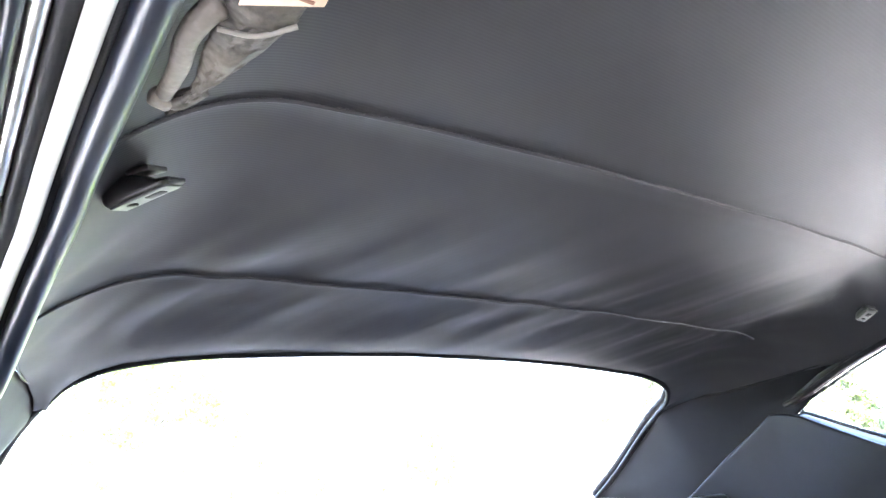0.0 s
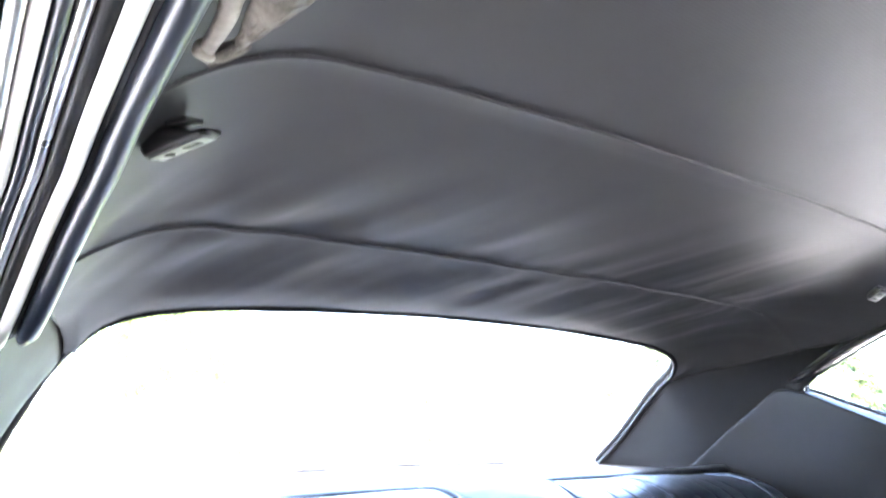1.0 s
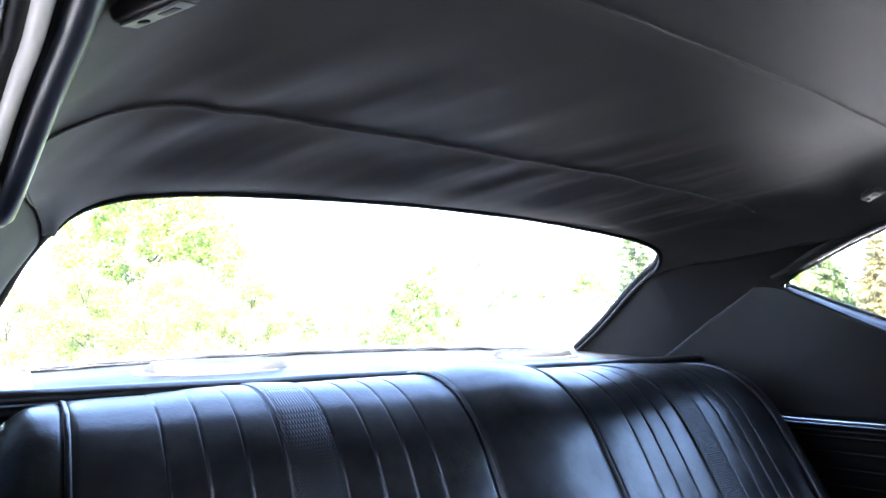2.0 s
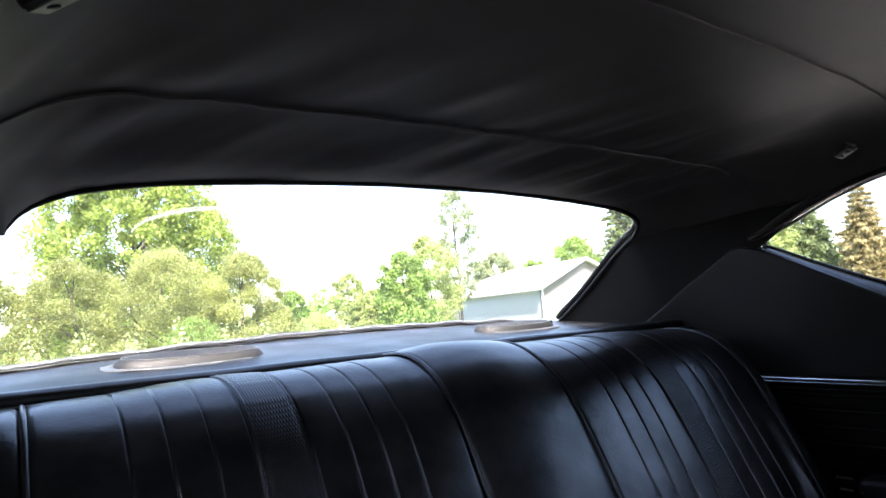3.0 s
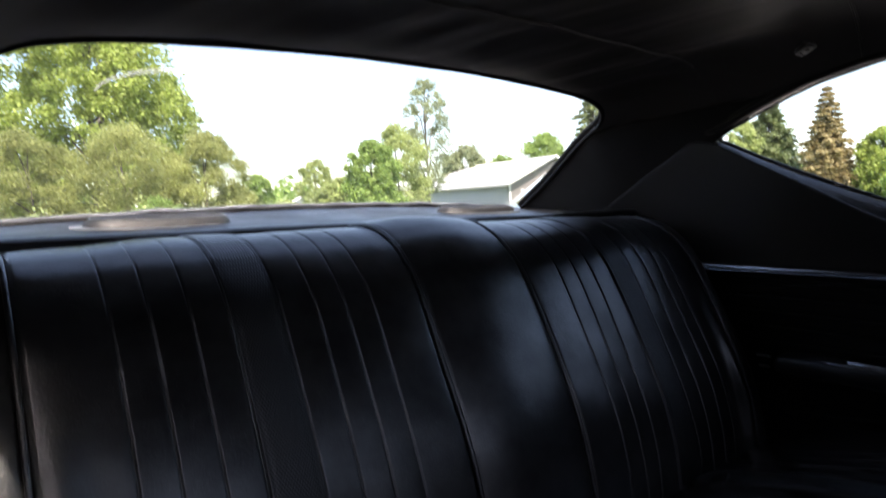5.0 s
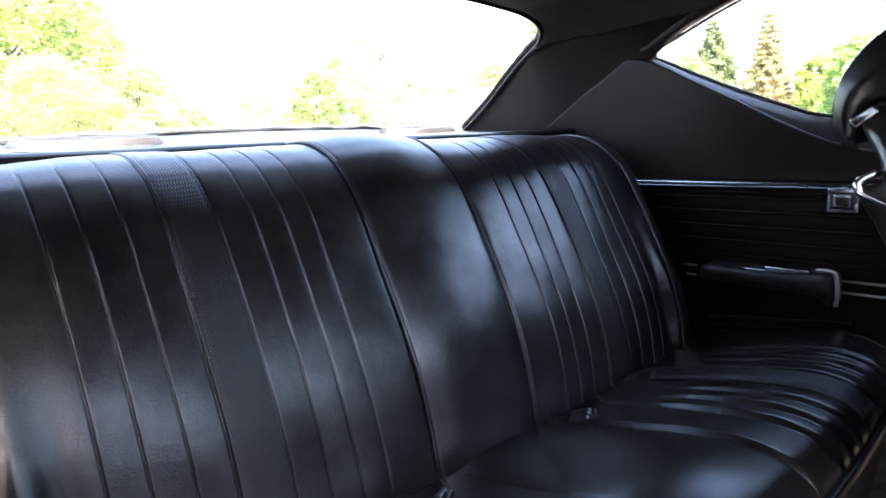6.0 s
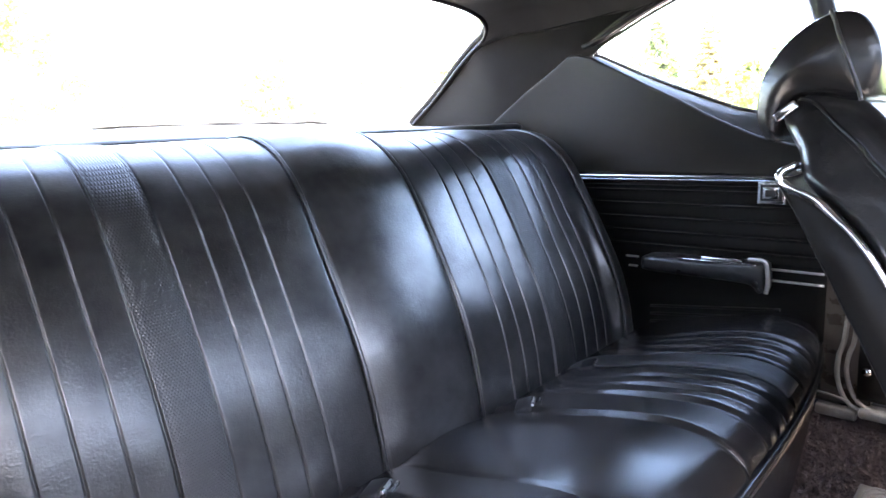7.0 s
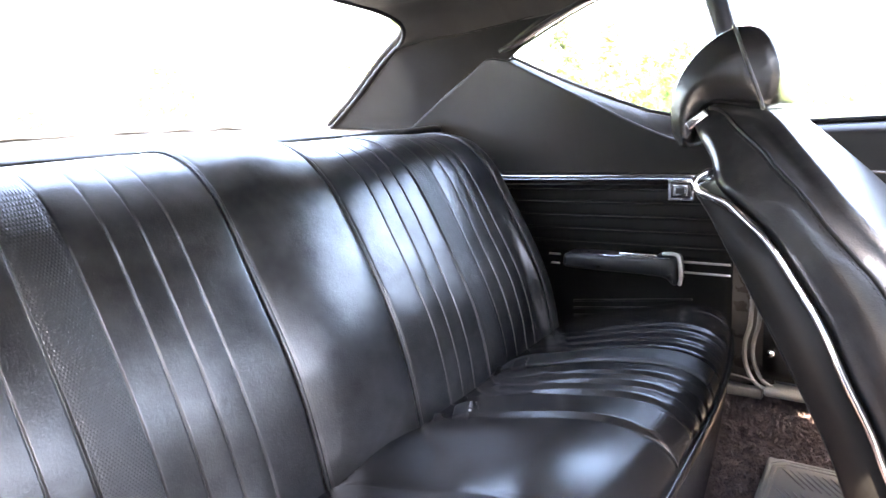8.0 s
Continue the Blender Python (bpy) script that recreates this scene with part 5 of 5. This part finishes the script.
def conifer(az, dist, top, half, kind, label, leaves=6000, size=0.10):
    TREE_NO[0] += 1
    rnd = np.random.RandomState(TREE_NO[0] * 7 + 3)
    x, y = place(az, dist)
    h, w = top * dist + 1.0, half * dist
    t = thing("conifer", (x, y, -0.02), label, "tree")
    part("trunk", sweep("trunk", [(x, y, -0.05), (x, y, h * 0.5), (x, y, h * 0.98)], disc(h * 0.016, 8), up=(0, 1, 0), scale=[1, 0.6, 0.1]), BARK, t)
    pts = []
    tiers = 24
    for k in range(tiers):
        f = 0.06 + 0.93 * k / tiers
        r = w * (1 - f) ** 0.85 * rnd.uniform(0.8, 1.1) + 0.05
        nb = max(4, int(11 * (1 - f) + 3))
        for b in range(nb):
            a = 2 * math.pi * (b + rnd.uniform(-0.3, 0.3)) / nb
            m = max(10, int(leaves / tiers / nb * 2.2))
            s = rnd.uniform(0.12, 1.0, size=m) ** 0.7
            rr = r * rnd.uniform(0.75, 1.1)
            q = np.stack([x + s * rr * math.cos(a) + rnd.normal(size=m) * 0.10 * rr * (0.3 + s), y + s * rr * math.sin(a) + rnd.normal(size=m) * 0.10 * rr * (0.3 + s), h * f - 0.16 * rr * s ** 2 + rnd.normal(size=m) * 0.05 * rr], 1)
            pts.append(q)
    p = np.concatenate(pts)
    part("crown", leaf_mesh("crown", p[p[:, 2] > 0.05], 0.62 * size * dist / 20, rnd), LEAF[kind], t)
    return t


tree(8.2, 24, 0.31, 0.132, "maple", "large leafy yellow-green maple behind the shrubs", 30000, 0.135, 0.08, sparse=0.5, nc=380)
tree(15.0, 27, 0.19, 0.04, "light", "thin leafy side growth beside the maple", 3500, 0.10, 0.1, sparse=0.6)
tree(4.0, 15, 0.123, 0.075, "olive", "rounded olive-green shrub in the hedge", 16864, 0.064, 0.0)
tree(10.4, 14, 0.135, 0.085, "olive", "tall rounded olive-green shrub in the hedge", 18972, 0.064, 0.0)
tree(16.6, 14.5, 0.126, 0.072, "olive", "olive-brown shrub at the hedge's end", 24000, 0.064, 0.0)
tree(-1.2, 15.5, 0.098, 0.06, "olive", "low olive-green shrub at the hedge's start", 12000, 0.064, 0.0)
tree(-6, 15, 0.09, 0.07, "light", "light green shrub in the hedge", 6000, 0.07, 0.0)
tree(12.6, 12.5, 0.03, 0.05, "green", "low fresh green bush before the hedge", 3500, 0.07, 0.0)
tree(19.0, 30, 0.045, 0.04, "olive", "low olive-green bush past the hedge", 5000, 0.08, 0.0)
tree(20.8, 60, 0.062, 0.026, "green", "small distant roadside tree", 2500, 0.08, 0.1)
tree(25.8, 32, 0.085, 0.030, "light", "slim light green young tree", 2600, 0.09, 0.3, sparse=0.7)
tree(23.0, 30, 0.018, 0.035, "light", "low pale green bush at the field edge", 4000, 0.09, 0.0)
tree(28.2, 27, 0.055, 0.03, "light", "pale green bush beside the young maple", 4000, 0.09, 0.0)
tree(27.2, 26, 0.045, 0.03, "light", "low light green bush by the lawn", 4000, 0.09, 0.0)
tree(30.9, 25, 0.113, 0.050, "green", "round bright green young maple", 8000, 0.125, 0.05, sparse=0.4)
tree(33.2, 30, 0.135, 0.052, "light", "light green shrubby tree below the birch", 6500, 0.09, 0.0)
tree(35.9, 34, 0.212, 0.044, "birch", "tall airy birch with gaps in its crown", 4200, 0.085, 0.25, sparse=0.75)
tree(39.5, 48, 0.100, 0.043, "birch", "grey-green distant tree behind the shed", 4000, 0.10, 0.05)
tree(42.8, 60, 0.080, 0.035, "green", "distant green tree behind the shed", 3500, 0.10, 0.05)
tree(46.5, 55, 0.113, 0.044, "green", "round green tree behind the shed", 5000, 0.10, 0.1)
conifer(50.8, 45, 0.21, 0.060, "spruce", "tall dark green spruce behind the shed", 8000, 0.10)
conifer(57, 48, 0.17, 0.05, "spruce", "tall dark spruce in a row", 7000, 0.10)
tree(62.8, 40, 0.11, 0.030, "light", "light green tree beside the spruces", 4500, 0.09, 0.0)
conifer(64.6, 42, 0.148, 0.068, "spruce", "dark green spruce in a row", 15000, 0.08)
conifer(68.6, 40, 0.150, 0.048, "brown", "browned spruce beside the green ones", 16000, 0.08)
tree(72.2, 40, 0.088, 0.034, "maple", "yellow-green tree beside the low house", 8000, 0.09, 0.05)
tree(74.8, 36, 0.108, 0.042, "green", "round yellow-green tree by the drive", 9000, 0.10, 0.1)
tree(71.8, 55, 0.06, 0.03, "maple", "small yellow-green tree far off", 3000, 0.10, 0.05)
tree(88.6, 45, 0.16, 0.022, "light", "sparse leafy tree top beyond the yard", 1500, 0.09, 0.66, sparse=0.7)
tree(-14, 30, 0.20, 0.12, "maple", "leafy maple at the yard's edge", 7000, 0.12, 0.1)

# weeds and flowers below the hedge, and far woods
rw = np.random.RandomState(11)
az = rw.uniform(-12, 26, 60000)
dd = rw.uniform(9.5, 13.0, 60000)
hh = np.abs(rw.normal(size=60000)) * 0.33 * (0.6 + 0.6 * np.sin(az * 0.9) ** 2)
wp = np.stack([-0.58 + dd * np.sin(np.radians(az)), 0.55 + dd * np.cos(np.radians(az)), 0.02 + hh], 1)
weeds = part("weeds", leaf_mesh("weeds", wp, 0.034, rw), LEAF["light"])
tagged(weeds, "tall mixed weeds along the hedge foot", "weeds", kind="stuff")
flowers = part("wild_flowers", leaf_mesh("wild_flowers", wp[:3500] * np.array([1, 1, 1.2]), 0.028, rw), LEAF["flower"])
tagged(flowers, "pale wild flowers among the weeds", "flowers", kind="stuff")
az = rw.uniform(-180, 180, 46000)
dd = rw.uniform(95, 120, 46000)
hh = rw.uniform(0, 1, 46000) * (3.0 + 2.2 * np.sin(az * 0.31) + 1.4 * np.sin(az * 1.13) + rw.uniform(-0.6, 0.6, 46000))
woods = part("far_woods", leaf_mesh("far_woods", np.stack([dd * np.sin(np.radians(az)), dd * np.cos(np.radians(az)), np.abs(hh)], 1), 0.7, rw), LEAF["green"])
tagged(woods, "far green woods along the horizon", "woods", kind="stuff")

# shed with a metal roof
SIDING = material("grey_siding", (0.42, 0.43, 0.44), 0.6, vary=0.12, vscale=1.5, grain=0.2, gscale=60)
WHITE = material("white_siding", (0.75, 0.75, 0.73), 0.55, vary=0.08, vscale=1.2)
ROOF = material("pale_metal_roof", (0.62, 0.61, 0.59), 0.45, vary=0.1, vscale=1.0)


def local_box(parent, name, size, at, mat, m, label="", bevel=0.01):
    me = block(name, size, bevel, at)
    me.transform(m)
    return part(name, me, mat, parent, label)


def house(name, m, length, width, eave, ridge, wall_mat, gable_mat, roof_mat, label, door=True):
    """A gabled house: length runs along local y, the near gable at y = 0, local x from 0 to width."""
    h = thing(name, m.translation, label, name)
    local_box(h, "side_wall", (0.15, length, eave), (0.075, length / 2, eave / 2), wall_mat, m)
    local_box(h, "side_wall", (0.15, length, eave), (width - 0.075, length / 2, eave / 2), wall_mat, m)
    for y in (0.0, length - 0.15):
        pts = [(0, 0), (width, 0), (width, eave), (width / 2, ridge), (0, eave)]
        v = [(px, y, pz) for px, pz in pts] + [(px, y + 0.15, pz) for px, pz in pts]
        f = [(0, 1, 2, 3, 4), (9, 8, 7, 6, 5)] + [(k, 5 + k, 5 + (k + 1) % 5, (k + 1) % 5) for k in range(5)]
        me = mesh_of("gable_wall", v, f, False)
        me.transform(m)
        part("gable_wall", me, gable_mat, h)
    for sgn in (0, 1):
        a, b = (-0.35, width / 2) if sgn == 0 else (width + 0.35, width / 2)
        za = eave - 0.35 * (ridge - eave) / (width / 2)
        v = [(a, -0.35, za), (b, -0.35, ridge), (b, length + 0.35, ridge), (a, length + 0.35, za)]
        v += [(p, q, r + 0.12) for p, q, r in v]
        me = mesh_of("roof", v, [(0, 1, 2, 3), (7, 6, 5, 4), (0, 4, 5, 1), (1, 5, 6, 2), (2, 6, 7, 3), (3, 7, 4, 0)], False)
        me.transform(m)
        r = part("roof", me, roof_mat, h)
        fascia = [(a, -0.36, za + 0.06), ((a + b) / 2, -0.36, (za + ridge) / 2 + 0.06), (b, -0.36, ridge + 0.06)]
        me = sweep("fascia", fascia, [(-0.03, -0.09), (0.03, -0.09), (0.03, 0.09), (-0.03, 0.09)], up=(0, 0, 1))
        me.transform(m)
        part("fascia", me, WHITE, h)
    local_box(h, "corner_board", (0.16, 0.04, eave), (0.06, -0.03, eave / 2), WHITE, m)
    if door:
        d = local_box(h, "garage_door", (width * 0.45, 0.06, eave * 0.85), (width * 0.36, -0.03, eave * 0.425), WHITE, m, "white panelled garage door", 0.005)
        for k in range(4):
            local_box(d, "door_panel", (width * 0.43, 0.03, eave * 0.19), (width * 0.36, -0.07, eave * (0.11 + 0.208 * k)), WHITE, m, "", 0.01)
    return h


# Gable base colour darkened to carry the shade on that end wall.
GABLE = material("shaded_gable_siding", (0.24, 0.22, 0.20), 0.6, vary=0.12, vscale=1.5, grain=0.2, gscale=60)
SHINGLE = material("brown_shingles", (0.22, 0.17, 0.13), 0.85, vary=0.25, vscale=3, grain=0.5, gscale=20)
BEIGE = material("beige_siding", (0.50, 0.42, 0.33), 0.7, vary=0.12, vscale=1)
# Tyre colour lifted to grey-brown to imitate bright glare over the wagon.
GLARE_GREY = material("glare_lifted_tyre", (0.20, 0.18, 0.15), 0.9, vary=0.3, vscale=4)
RED = material("red_paint", (0.42, 0.05, 0.05), 0.4, vary=0.2, vscale=2)
M_SHED = Matrix.Translation((25.9, 28.1, 0.0)) @ Matrix.Rotation(radians(-4), 4, "Z")
house("shed", M_SHED, 9.5, 7.2, 2.32, 3.95, SIDING, GABLE, ROOF, "pale metal shed with a low gable roof", True)
house("house", Matrix.Translation((*place(38.6, 70), -0.02)), 10, 9, 3.2, 4.6, BEIGE, BEIGE, SHINGLE, "beige house with a brown shingle roof beyond the shed", False)
house("house", Matrix.Translation((*place(23.0, 75), -0.02)) @ Matrix.Rotation(radians(-20), 4, "Z"), 8, 4.5, 1.6, 2.9, WHITE, WHITE, ROOF, "small white house far behind the hedge", False)
house("house", Matrix.Translation((*place(69.0, 62), -0.02)) @ Matrix.Rotation(radians(-60), 4, "Z"), 10, 6, 2.4, 3.6, BEIGE, BEIGE, SHINGLE, "low beige house behind the browned spruce", False)
house("house", Matrix.Translation((*place(90.0, 52), -0.02)) @ Matrix.Rotation(radians(-88), 4, "Z"), 12, 8, 2.6, 4.0, BEIGE, BEIGE, SHINGLE, "low beige house across the yard", False)

# red farm wagon in the yard
wagon = thing("farm_wagon", (*place(85.8, 38), 0), "red farm wagon with stake sides parked on grass", "wagon")
wx, wy = place(85.8, 38)
M_W = Matrix.Translation((wx, wy, 0)) @ Matrix.Rotation(radians(10), 4, "Z")
local_box(wagon, "bed", (1.3, 2.2, 0.12), (0, 0, 1.0), RED, M_W, "red wagon bed")
local_box(wagon, "side_board", (0.05, 2.2, 0.75), (-0.65, 0, 1.45), RED, M_W, "red side board")
local_box(wagon, "side_board", (0.05, 2.2, 0.75), (0.65, 0, 1.45), RED, M_W, "red side board")
for yy in (-0.9, 0.0, 0.9):
    local_box(wagon, "stake", (0.07, 0.07, 1.3), (-0.70, yy, 1.55), RED, M_W)
for sx in (-0.7, 0.7):
    for yy in (-0.85, 0.85):
        ring = [(sx, yy + 0.28 * math.cos(a), 0.45 + 0.28 * math.sin(a)) for a in np.linspace(0, 2 * math.pi, 20, endpoint=False)]
        me = sweep("wheel", ring, disc(0.07, 6), up=(1, 0, 0), closed=True)
        me.transform(M_W)
        w = part("wheel", me, GLARE_GREY, wagon, "black rubber tyre")
        me = rod("axle_stub", (sx, yy, 0.45), (sx * 0.8, yy, 0.45), 0.10, 10)
        me.transform(M_W)
        part("rim", me, ALUMINIUM, w)
local_box(wagon, "drawbar", (0.08, 1.6, 0.08), (0, 1.8, 0.45), RED, M_W)

# the smear on the rear glass, a thin dried film
film = part("smear", sweep("smear", smooth_line(arc, 60), disc(0.0045, 6, 0.0004), up=(0, 0.54, 0.84), scale=np.sin(np.linspace(0.15, 3.0, 60)) + 0.15), SMEAR, window_rear, "dried curved wiper smear")
